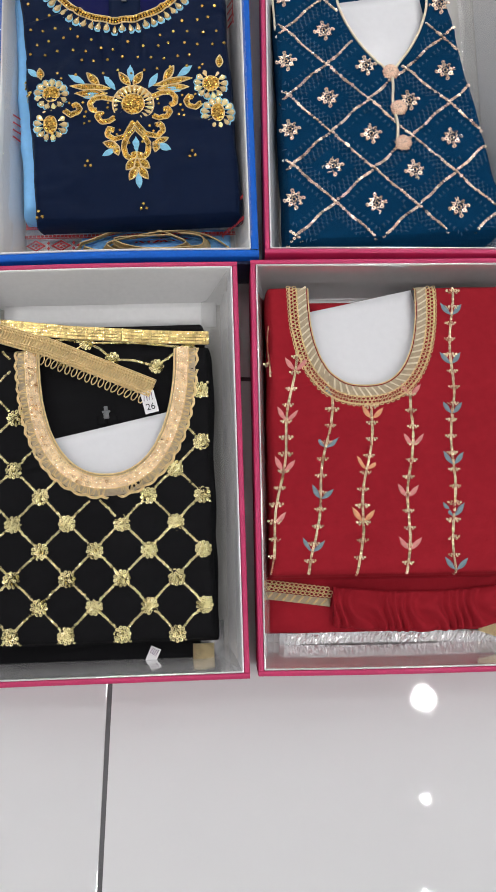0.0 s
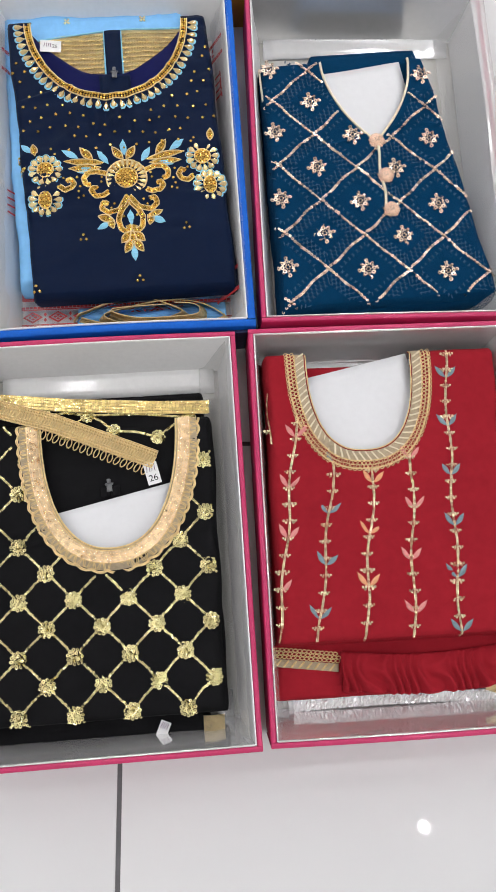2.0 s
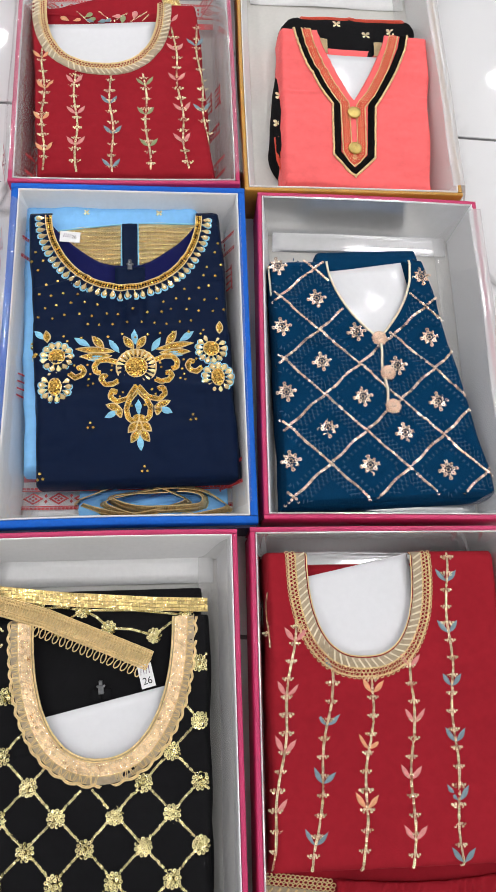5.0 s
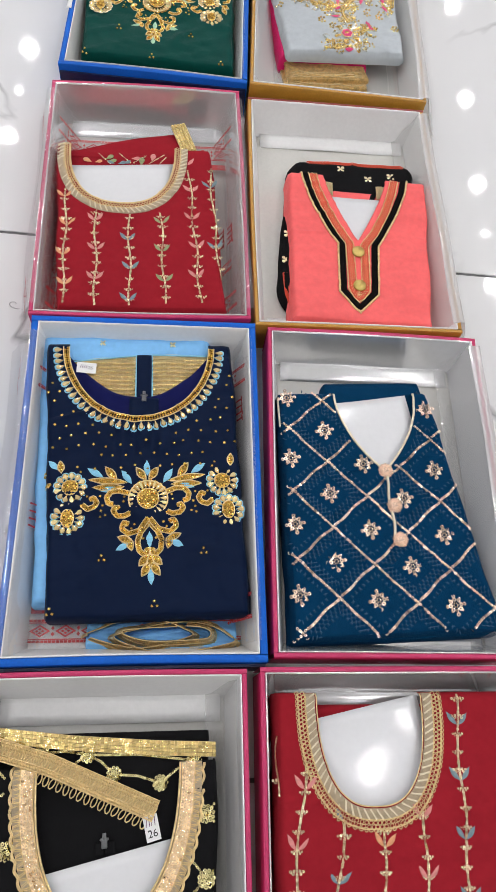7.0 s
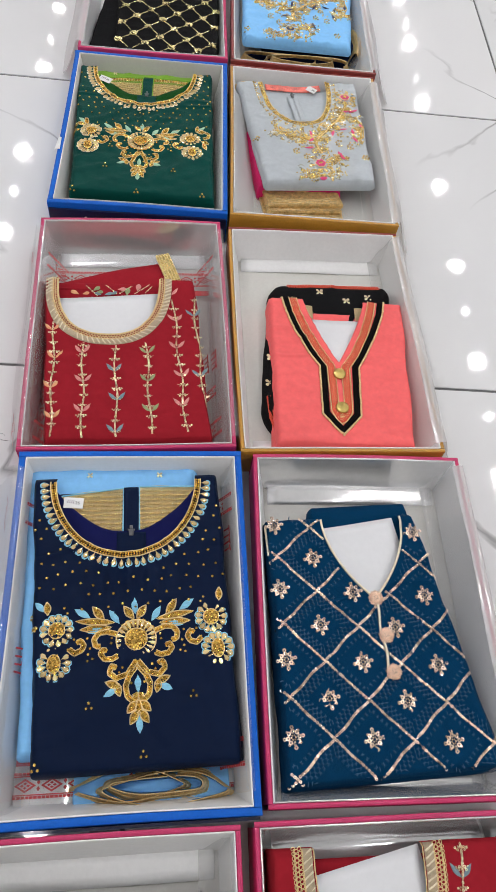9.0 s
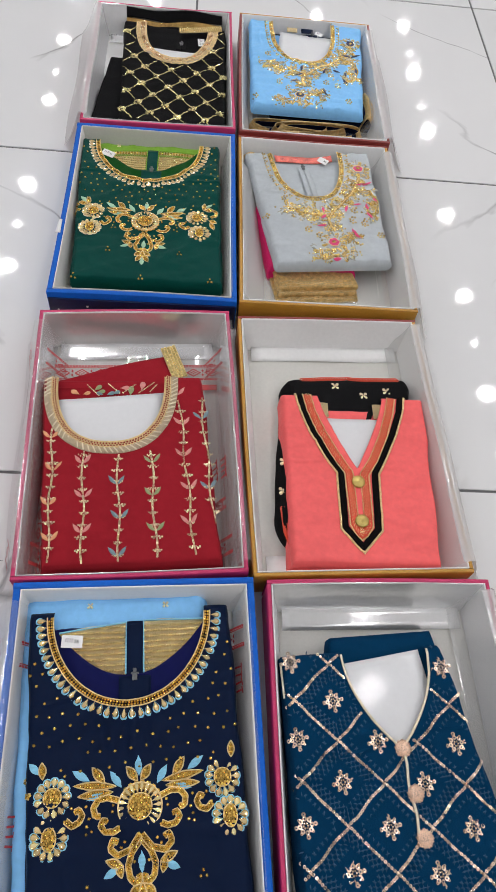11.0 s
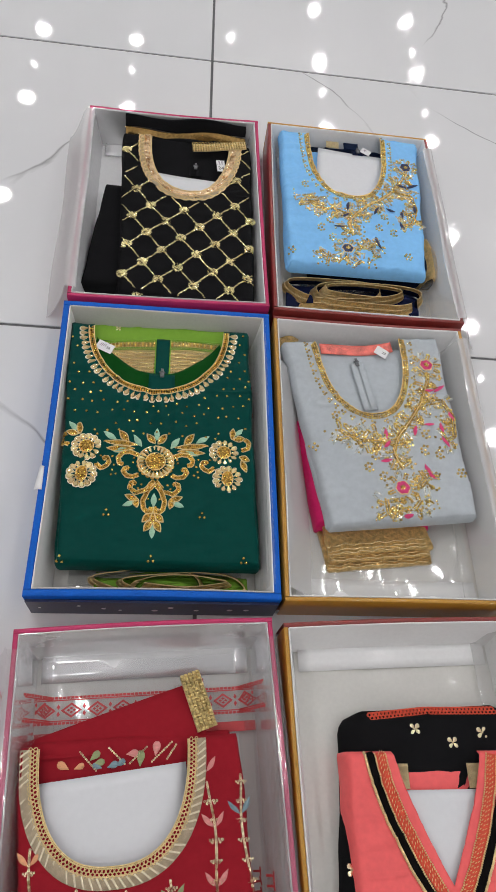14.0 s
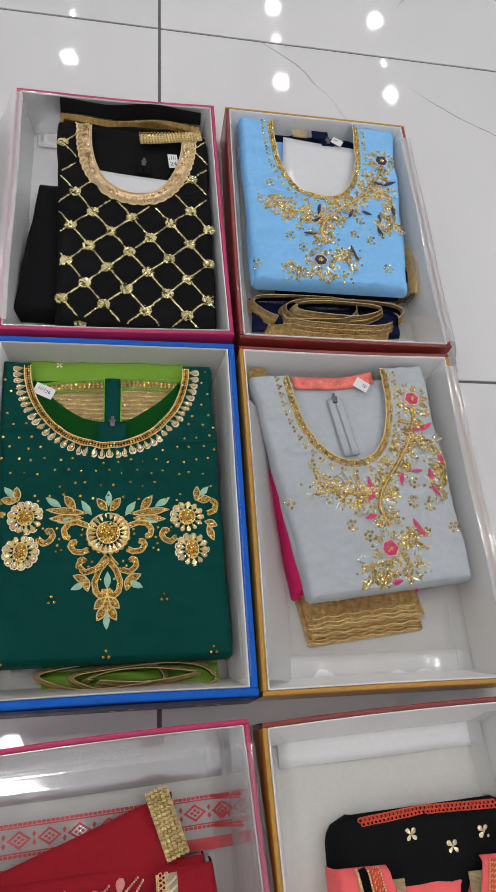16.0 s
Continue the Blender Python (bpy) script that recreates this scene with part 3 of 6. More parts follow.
def folded(parent, name, mat, left, right, bottom, top, low, high, seed, label="", turn=0.0, wrinkle=0.6, roll=7.0):
    ob = Cloth(left, right, bottom, top, low, high, None, roll, seed, wrinkle).build(name, mat, parent, label, 14, 30)
    if turn:
        ob.matrix_basis = Matrix.Rotation(radians(turn), 4, "Z")
    return ob


def dress(key, name, label, turn=0.0):
    cx, cy, a = BOXES[key][:3]
    return thing(name, pose(cx, cy, 0.005, 0, 0, a) @ pose(0, 0, 0, 0, 0, turn), label, "dress", "folded dresses in boxes")


# black dress with gold lattice
black = dress("black", "folded_dress", "folded black dress with gold sequin lattice and wide gold neckline")
black_neck = Neck("u", 5, -10, 140, 79, 2.3)
black_body = Cloth((-138, -142), (128, 126), -200, 140, 3, 57, black_neck, seed=1)
black_body.build("body", BLACK_CLOTH, black)
folded(black, "back_panel", BLACK_CLOTH, (-140, -140), (118, 122), -30, 172, 2, 43.5, 2)
card(black, 165, 110, 8, -8, 48.5, 12)
# red dress with stems
red = dress("red", "folded_dress", "folded crimson dress with vertical sequin stems and pastel leaves")
red_neck = Neck("u", -28, 86, 209, 65, 2.6)
red_body = Cloth((-143, -145), (146, 128), -136, 209, 10, 59, red_neck, seed=3)
red_body.build("body", RED_CLOTH, red)
card(red, 150, 125, -26, 130, 49, 12)
folded(red, "back_panel", RED_CLOTH, (-135, -135), (120, 130), 20, 196, 4, 42.5, 4)
# navy dress
navy = dress("navy", "folded_dress", "folded navy satin dress with gold bead flowers and stone neckline", 1.2)
navy_neck = Neck("u", -3, 86, 198, 99, 2.0)
navy_body = Cloth((-136, -112), (131, 140), -186, 204, 30, 60, navy_neck, seed=5, wrinkle=1.9)
navy_body.gather = True
navy_body.build("body", NAVY_CLOTH, navy)
folded(navy, "back_panel", NAVY_LINING, (-125, -105), (125, 130), 20, 186, 4, 50, 6, wrinkle=0.5)
# teal dress
teal = dress("teal", "folded_dress", "folded teal blue dress with rose-gold sequin diamonds and buttons", 3.5)
teal_neck = Neck("v", 6, 18, 142, 60, 2.1)
teal_body = Cloth((-138, -146), (92, 137), -208, 145, 3, 48, teal_neck, seed=7, wrinkle=1.2)
teal_body.build("body", TEAL_CLOTH, teal)
folded(teal, "back_panel", TEAL_CLOTH, (-66, -130), (88, 146), -200, 168, 2, 33, 8)
card(teal, 120, 130, 4, 70, 40, 6)
# maroon dress
maroon = dress("maroon", "folded_dress", "folded crimson dress with pastel leaf stems in a clear wrapper")
maroon_neck = Neck("u", -37, -20, 104, 86, 2.5)
maroon_body = Cloth((-150, -128), (112, 128), -222, 106, 5, 58, maroon_neck, seed=9)
maroon_body.build("body", RED_CLOTH, maroon)
folded(maroon, "back_panel", RED_CLOTH, (-140, -120), (104, 110), -60, 112, 3, 40.5, 10)
card(maroon, 178, 140, -38, 3, 46.5, 4)
# coral dress
coral = dress("coral", "folded_dress", "folded coral pink dress with embroidered placket and gold buttons", -2.5)
coral_neck = Neck("v", 17, -62, 80, 56, 1.3)
coral_body = Cloth((-101, -94), (148, 134), -222, 80, 4, 50, coral_neck, seed=11, wrinkle=1.25)
coral_body.build("body", CORAL_CLOTH, coral)
folded(coral, "back_panel", CORAL_CLOTH, (-94, -90), (140, 130), -100, 62, 3, 36.5, 12)
card(coral, 104, 130, 17, -28, 42.5, 0)
# green dress
green = dress("green", "folded_dress", "folded bottle green satin dress with gold bead flowers and stone neckline")
green_neck = Neck("u", -12, 84, 202, 104, 2.0)
green_body = Cloth((-156, -134), (134, 142), -194, 208, 28, 57, green_neck, seed=13, wrinkle=1.9)
green_body.gather = True
green_body.build("body", GREEN_CLOTH, green)
folded(green, "back_panel", GREEN_LINING, (-140, -130), (125, 130), 20, 186, 4, 46, 14, wrinkle=0.5)
# grey dress
grey = dress("grey", "folded_dress", "folded pale grey dress with gold and pink floral beadwork", 6.0)
grey_neck = Neck("u", 0, 62, 208, 72, 2.2)
grey_body = Cloth((-128, -104), (144, 124), -120, 208, 36, 60, grey_neck, seed=15, wrinkle=1.9)
grey_body.build("body", GREY_CLOTH, grey)
folded(grey, "back_panel", GREY_CLOTH, (-110, -100), (120, 110), 0, 196, 8, 50, 16)
# second black dress
lattice = dress("lattice", "folded_dress", "folded black dress with pale gold sequin net, size twenty-four", -3.0)
lattice_neck = Neck("u", 23, 34, 178, 76, 2.2)
lattice_body = Cloth((-112, -78), (144, 158), -222, 184, 4, 56, lattice_neck, seed=17)
lattice_body.build("body", BLACK_CLOTH, lattice)
folded(lattice, "back_panel", BLACK_CLOTH, (-80, -80), (138, 130), -20, 196, 3, 42, 18)
card(lattice, 140, 90, 22, 38, 47.5, -4)
# sky blue dress
sky = dress("sky", "folded_dress", "folded sky blue dress with gold and navy floral beadwork")
sky_neck = Neck("u", -8, 55, 230, 74, 2.6)
sky_body = Cloth((-142, -136), (148, 122), -127, 234, 36, 62, sky_neck, seed=19, wrinkle=1.9)
sky_body.build("body", SKY_CLOTH, sky)
folded(sky, "back_panel", SKY_CLOTH, (-110, -100), (120, 100), 40, 198, 8, 46.5, 20)
card(sky, 140, 150, 0, 118, 53, -6)

# the further layers of each folded dress show as soft edges below the top one
for parent, cl, mat, seed in ((black, black_body, BLACK_CLOTH, 61), (red, red_body, RED_CLOTH, 62), (navy, navy_body, NAVY_CLOTH, 63), (teal, teal_body, TEAL_CLOTH, 64),
                              (maroon, maroon_body, RED_CLOTH, 65), (coral, coral_body, CORAL_CLOTH, 66), (green, green_body, GREEN_CLOTH, 67), (grey, grey_body, GREY_CLOTH, 68),
                              (lattice, lattice_body, BLACK_CLOTH, 69), (sky, sky_body, SKY_CLOTH, 70)):
    for k, (grow, s) in enumerate(((3.0, 0.62), (1.0, 0.34))):
        top = min(cl.t - 20, cl.b + 200)
        f = (top - cl.b) / (cl.t - cl.b)
        lt, rt = cl.l[1] + (cl.l[0] - cl.l[1]) * f, cl.r[1] + (cl.r[0] - cl.r[1]) * f
        folded(parent, "under_layer", mat, (lt - grow + 4, cl.l[1] - grow), (rt + grow * 0.8 - 4, cl.r[1] + grow * 0.8), cl.b - (grow if cl.low < 20 else -3), top, cl.low, cl.low + (cl.high - cl.low) * s, seed + 10 * k, wrinkle=0.8, roll=8)


# ---- beadwork and embroidery ----
rnd = random.Random(5)


def sequin(bm, u, v, z, r, tilt=0.3):
    """A thin cupped disc with a hole, lying at a slight chance tilt."""
    a0, tx, ty = rnd.uniform(0, 1), rnd.gauss(0, tilt), rnd.gauss(0, tilt)
    rings = []
    for f, h in ((1.0, 0.55), (0.30, 0.15)):
        ring = []
        for k in range(7):
            a = a0 + k * math.tau / 7
            du, dv = r * f * math.cos(a), r * f * math.sin(a)
            ring.append(bm.verts.new(mm(u + du, v + dv, z + h + du * tx + dv * ty)))
        rings.append(ring)
    for k in range(7):
        bm.faces.new((rings[0][k], rings[0][(k + 1) % 7], rings[1][(k + 1) % 7], rings[1][k]))


def bead(bm, u, v, z, r, tall=0.8):
    a0 = rnd.uniform(0, 1)
    rings = []
    for rr, h in ((1.0, -0.2), (0.86, 0.45), (0.45, 0.85)):
        rings.append([bm.verts.new(mm(u + r * rr * math.cos(a0 + k * math.tau / 6), v + r * rr * math.sin(a0 + k * math.tau / 6), z + r * h * tall)) for k in range(6)])
    top = bm.verts.new(mm(u, v, z + r * tall))
    for p, q in zip(rings, rings[1:]):
        for k in range(6):
            bm.faces.new((p[k], p[(k + 1) % 6], q[(k + 1) % 6], q[k]))
    for k in range(6):
        bm.faces.new((rings[-1][k], rings[-1][(k + 1) % 6], top))


def petal(bm, u, v, ang, length, width, z, h=1.2, sharp=1.0, n=7, bend=0.0):
    """A domed leaf or stone from (u, v), pointing along ang (degrees). sharp 1 is pointed at both ends, lower is rounder at the tip."""
    ca, sa = math.cos(radians(ang)), math.sin(radians(ang))

    def put(s, w, dz):
        x, y = s * length, w + bend * s * s
        return bm.verts.new(mm(u + x * ca - y * sa, v + x * sa + y * ca, (z(u + x * ca - y * sa, v + x * sa + y * ca) if callable(z) else z) + dz))
    rows = []
    for k in range(n + 1):
        s = k / n
        prof = math.sin(math.pi * s ** (1.0 if sharp >= 1 else 1.7)) if sharp >= 1 else math.sin(math.pi * min(1, s ** 1.5 * 0.86 + 0.02)) ** 0.8
        w = width / 2 * max(0.03, prof)
        rows.append([put(s, -w, -0.3), put(s, -w * 0.55, h * 0.75 * max(0.15, prof)), put(s, 0, h * max(0.2, prof)), put(s, w * 0.55, h * 0.75 * max(0.15, prof)), put(s, w, -0.3)])
    for p, q in zip(rows, rows[1:]):
        for i in range(4):
            bm.faces.new((p[i], q[i], q[i + 1], p[i + 1]))
    bm.faces.new(rows[0])
    bm.faces.new(rows[-1][::-1])


def tube(bm, pts, r, closed=False, sides=5):
    """A thin cord through the points (u, v, z)."""
    rows = []
    n = len(pts)
    for i, (u, v, z) in enumerate(pts):
        p0, p1 = pts[(i - 1) % n if closed else max(0, i - 1)], pts[(i + 1) % n if closed else min(n - 1, i + 1)]
        du, dv = p1[0] - p0[0], p1[1] - p0[1]
        d = math.hypot(du, dv) or 1
        nu, nv = -dv / d, du / d
        rows.append([bm.verts.new(mm(u + nu * r * math.cos(k * math.tau / sides), v + nv * r * math.cos(k * math.tau / sides), z + r * math.sin(k * math.tau / sides))) for k in range(sides)])
    pairs = list(zip(rows, rows[1:])) + ([(rows[-1], rows[0])] if closed else [])
    for p, q in pairs:
        for k in range(sides):
            bm.faces.new((p[k], p[(k + 1) % sides], q[(k + 1) % sides], q[k]))


def loop(bm, u, v, z, R, r, squash=1.0, ang=0.0):
    ca, sa = math.cos(radians(ang)), math.sin(radians(ang))
    pts = []
    for k in range(9):
        a = k * math.tau / 9
        x, y = R * math.cos(a), R * squash * math.sin(a)
        pts.append((u + x * ca - y * sa, v + x * sa + y * ca, z))
    tube(bm, pts, r, True, 4)


def cord(bm, path, off, z, r, lift=0.6):
    tube(bm, [(u + a * off, v + b * off, z(u + a * off, v + b * off) + lift) for u, v, a, b in path], r)


NECK_LINES = {}


def inside(cl, u, v, margin=6.0, neck_margin=26.0):
    """Whether a place lies on the cloth, clear of its edges and of the neck opening."""
    l, r = cl.edges(v)
    if not (l + margin < u < r - margin and cl.b + margin * 0.6 < v < cl.t - 2):
        return False
    n = cl.neck
    if not n:
        return True
    if v > n.b and abs(u - n.c) < n.half(v):
        return False
    if id(cl) not in NECK_LINES:
        NECK_LINES[id(cl)] = np.array([p[:2] for p in n.path(60)])
    d = NECK_LINES[id(cl)] - (u, v)
    return (d * d).sum(1).min() > neck_margin * neck_margin


def stuff(name, bm, mat, parent, label=""):
    return tagged(part(name, bm, mat, parent, label, smooth=False), kind="stuff")


def size_tag(parent, u, v, z, w, h, turn, number, scrawl=True):
    bm = bmesh.new()
    slab(bm, -w / 2000, w / 2000, -h / 2000, h / 2000, 0, 0.0005)
    tag = part("size_tag", bm, TAG, parent, "small white paper size tag", smooth=False)
    tag.matrix_basis = pose(*mm(u, v, z), 4, 3, turn)
    if number:
        cu = bpy.data.curves.new("size_number", "FONT")
        cu.body, cu.size, cu.align_x, cu.align_y, cu.extrude = number, h * 0.00042, "CENTER", "CENTER", 0.00005
        cu.materials.append(INK)
        t = new("size_number", cu)
        t.parent = tag
        t.matrix_basis = pose(*mm(w * 0.2 if w > h else 0, (0 if w > h else -h * 0.22) if scrawl else 0, 0.7))
    if scrawl:
        for k in range(4):
            bm = bmesh.new()
            slab(bm, -0.00035, 0.00035, -h * 0.00017, h * 0.00017, 0, 0.0002)
            bar = part("ink_bar", bm, PURPLE_INK, tag, smooth=False)
            bar.matrix_basis = pose(*mm(-w * 0.3 + k * w * (0.19 if w < h else 0.1), h * 0.25 if w < h else h * 0.1, 0.6), 0, 0, -14 + 9 * (k % 2))
    return tag


def zip_pull(parent, u, v, z, turn=0.0, tape=None, mat=ZIP_METAL, length=40.0):
    bm = bmesh.new()
    slab(bm, -0.0032, 0.0032, -0.006, 0.003, 0, 0.0022, 0.0008)
    slab(bm, -0.0022, 0.0022, 0.003, 0.009, 0.0004, 0.0030, 0.0008)
    slab(bm, -0.0048, 0.0048, 0.0015, 0.004, 0, 0.0020, 0.0006)
    p = part("zip_pull", bm, mat, parent, "small metal zip slider")
    p.matrix_basis = pose(*mm(u, v, z + 1.0), 0, 0, turn)
    if tape:
        bm = bmesh.new()
        for s in (-1, 1):
            thick_sheet(bm, 3, 8, lambda a, b: mm(s * (0.5 + a * 11), -b * length, 0.9 - 0.3 * a), 0.0008)
        q = part("zip_tape", bm, tape, parent)
        q.matrix_basis = pose(*mm(u, v, z), 0, 0, turn)


# ---- gold lattice on the black dresses ----
def flower_mesh(mat, r):
    bm = bmesh.new()
    for k in range(11):
        a = k * math.tau / 11
        sequin(bm, r * 0.80 * math.cos(a), r * 0.80 * math.sin(a), 0.8, r * 0.22, 0.3)
    for k in range(7):
        a = k * math.tau / 7 + 0.3
        sequin(bm, r * 0.44 * math.cos(a), r * 0.44 * math.sin(a), 1.3, r * 0.21, 0.3)
    for k in range(3):
        sequin(bm, r * 0.14 * math.cos(k * 2.1), r * 0.14 * math.sin(k * 2.1), 1.9, r * 0.16, 0.4)
    return mesh_of("sequin_flower", bm, mat, smooth=False)


def lattice_net(parent, cl, o, a, b, mat, r, step, size, margin):
    flowers = [flower_mesh(mat, r) for _ in range(3)]
    chains = bmesh.new()
    for i in range(-9, 10):
        for j in range(-9, 10):
            u, v = o[0] + i * a[0] + j * b[0], o[1] + i * a[1] + j * b[1]
            if inside(cl, u, v, 7, margin):
                piece("sequin_flower", flowers[(i * 2 + j) % 3], parent, Matrix.Translation(mm(u, v, cl.z(u, v))) @ Matrix.Rotation(rnd.uniform(0, 6), 4, "Z"))
            for d in (a, b):
                for k in range(1, 40):
                    s = (r * 0.95 + k * step - step) / math.hypot(*d)
                    if s > 1 - r * 0.95 / math.hypot(*d):
                        break
                    sag = 1.5 * math.sin(math.pi * s)
                    x, y = u + d[0] * s, v + d[1] * s + sag
                    if inside(cl, x, y, 6, margin - 6):
                        sequin(chains, x + rnd.gauss(0, 0.3), y + rnd.gauss(0, 0.3), cl.z(x, y) + 0.4, size, 0.24)
    stuff("sequin_chain", chains, mat, parent, "chains of tiny gold sequins")


def scale_neckline(parent, cl, top, rows, mat, width):
    """Wide neckline of overlapping sequins with a zigzag and a scalloped cord edge."""
    path = cl.neck.path(90, 0, top)
    bm = bmesh.new()
    ribbon(bm, path, -0.5, width * 1.0, cl.z, 0.9)
    part("neck_band", bm, TAUPE_RIBBON, parent, "wide pale gold neckline band")
    bm = bmesh.new()
    cord(bm, path, 0.2, cl.z, 1.2, 1.2)
    cord(bm, path, 2.8, cl.z, 0.8, 1.4)
    cord(bm, path, width * 0.66, cl.z, 0.9, 1.4)
    zig = even(path, 1.4)
    for lo, hi, ph in ((0.70, 0.96, 0), (0.96, 0.70, 2)):
        tube(bm, [(u + n * width * (lo if (k + ph) % 6 < 3 else hi), v + m * width * (lo if (k + ph) % 6 < 3 else hi), cl.z(u, v) + 1.3) for k, (u, v, n, m) in enumerate(zig)], 0.6)
    for more, r in ((-0.6, 1.0), (0.9, 0.8)):
        tube(bm, [(u + n * (width + more + 2.4 * abs(math.sin(k * 0.36))), v + m * (width + more + 2.4 * abs(math.sin(k * 0.36))), cl.z(u, v) + 1.1) for k, (u, v, n, m) in enumerate(zig)], r)
    tagged(part("scalloped_cord", bm, GOLD_CORD, parent), kind="stuff")
    bm = bmesh.new()
    for k in range(rows):
        o = 5.0 + k * (width * 0.58 - 5) / max(1, rows - 1)
        for u, v, n, m in even(path, 3.1, 1.6 * (k % 2)):
            sequin(bm, u + n * o, v + m * o, cl.z(u + n * o, v + m * o) + 1.6 + 0.25 * (k % 2), 2.3, 0.16)
    stuff("neck_sequin_band", bm, mat, parent, "overlapping champagne gold sequins")


CHAMPAGNE = material("champagne_sequin", (0.88, 0.64, 0.38), 0.26, 0.9, var=0.1, scale=60, random=0.25)
lattice_net(black, black_body, (-39, -65), (30.5, 30.2), (30.5, -31.0), LIME_GOLD, 9.8, 2.6, 1.5, 30)
scale_neckline(black, black_body, 139, 4, CHAMPAGNE, 25)
bm = bmesh.new()
slant = polyline([(-137, 164), (-60, 140), (58, 90)], 4)
slant_z = lambda u, v: 61.5 - (u + 137) * 0.045
ribbon(bm, slant, -11, 11, slant_z, 1.2)
part("collar_band", bm, PALEGOLD_CLOTH, black, "slanting gold braid band across the neck")
bm = bmesh.new()
for o in (-10.5, -4.5, 10.5):
    cord(bm, slant, o, slant_z, 0.9, 1.6)
for k, (u, v, n, m) in enumerate(even(slant, 3.4)):
    for o, r in ((8.0, 1.7), (4.6, 1.7), (-7.4, 1.9)):
        bead(bm, u + n * o, v + m * o, slant_z(u, v) + 1.4, r, 1.0)
    tube(bm, [(u - n * 3.6, v - m * 3.6, slant_z(u, v) + 1.6), (u + n * 2.6 + 1.8, v + m * 2.6, slant_z(u, v) + 1.9)], 0.9)
for u, v, n, m in even(slant, 8.4, 66):
    loop(bm, u - n * 16, v - m * 16, slant_z(u, v) - 1, 5.6, 0.75, 0.5, 60 + rnd.uniform(-12, 12))
part("collar_braid", bm, GOLD_CORD, black)
bm = bmesh.new()
back_strip = polyline([(-122, 172), (-40, 162), (60, 154), (124, 151)], 4)
back_z = lambda u, v: 49.5 + (3.5 if v < 140 else 0)
ribbon(bm, back_strip, -8, 8, back_z, 1.2)
part("gold_border", bm, PALEGOLD_CLOTH, black, "gold sequined fabric border")
bm = bmesh.new()
for o in (-6, -2, 2, 6):
    for u, v, n, m in even(back_strip, 4.0, 2.0):
        tx, ty = rnd.gauss(0, 0.07), rnd.gauss(0, 0.07)
        bm.faces.new([bm.verts.new(mm(u + du, v + m * o + dv, back_z(u, v) + 1.9 + du * tx + dv * ty)) for du, dv in ((-1.8, -1.7), (1.8, -1.7), (1.8, 1.7), (-1.8, 1.7))])
stuff("gold_plating", bm, GOLD_PLATE, black)
bm = bmesh.new()
back_net = bmesh.new()
KNOTS = ((-72, 152), (-20, 149), (62, 118), (10, 128), (100, 140), (-46, 128))
for i, j in ((0, 5), (5, 1), (1, 3), (3, 2), (2, 4), (0, 1), (1, 4)):
    p0, p1 = KNOTS[i], KNOTS[j]
    for u, v, n, m in even(polyline([p0, ((p0[0] + p1[0]) / 2, (p0[1] + p1[1]) / 2 + 3), p1], 3), 2.7):
        sequin(back_net, u, v, 48.5, 1.6)
stuff("sequin_chain", back_net, LIME_GOLD, black)
back_flower = flower_mesh(LIME_GOLD, 9)
for u, v in KNOTS:
    piece("sequin_flower", back_flower, black, Matrix.Translation(mm(u, v, 48)))
bm.free()
size_tag(black, 54, 74, 53, 16, 26, 14, "26")
zip_pull(black, 3, 62, 48, 4, BLACK_CLOTH, length=12)
folded(black, "lower_fold", BLACK_CLOTH, (-140, -142), (100, 112), -226, -180, 2, 26, 31)
bm = bmesh.new()
thick_sheet(bm, 6, 6, lambda a, b: mm(98 + 24 * a, -226 + 22 * b, 30 + 2 * math.sin(a * 4)), 0.001)
part("gold_hem", bm, PALEGOLD_CLOTH, black, "gold sequined hem corner")
size_tag(black, 52, -216, 29, 12, 20, -24, "", True)

lattice_net(lattice, lattice_body, (-10.6, -117.7), (31.1, 31.5), (29.6, -37.0), LIME_GOLD, 9.4, 2.6, 1.5, 29)
scale_neckline(lattice, lattice_body, 176, 4, CHAMPAGNE, 21)
folded(lattice, "side_fold", BLACK_CLOTH, (-132, -146), (-60, -60), -190, 60, 3, 34, 33)
bm = bmesh.new()
strip_path = polyline([(28, 160), (60, 164), (130, 178)], 4)
ribbon(bm, strip_path, -11, 9, lambda u, v: 55 + (u - 28) * 0.05, 1.5)
part("gold_border", bm, PALEGOLD_CLOTH, lattice, "crumpled gold sequined border")
bm = bmesh.new()
for u, v, n, m in even(strip_path, 5.0):
    for o in (-9, -4, 1, 6):
        bead(bm, u + n * o, v + m * o, 57 + (u - 28) * 0.05, 2.0, 0.6)
for u, v, n, m in even(strip_path, 6, 0):
    loop(bm, u, v + 12, 56, 3.5, 0.8, 0.6, 80)
stuff("gold_plating", bm, GOLD_PLATE, lattice)
size_tag(lattice, 84, 118, 54, 16, 28, 8, "24")
zip_pull(lattice, 36, 112, 48, 0, BLACK_CLOTH, length=24)


# ---- leaf stems on the crimson dresses ----
def leaf_mesh(mat, side):
    bm = bmesh.new()
    petal(bm, 0.6 * side, 0, 90 - side * 47, 19.0, 6.0, 0.8, 1.1, n=9, bend=2.6 * side)
    return mesh_of("embroidered_leaf", bm, mat)


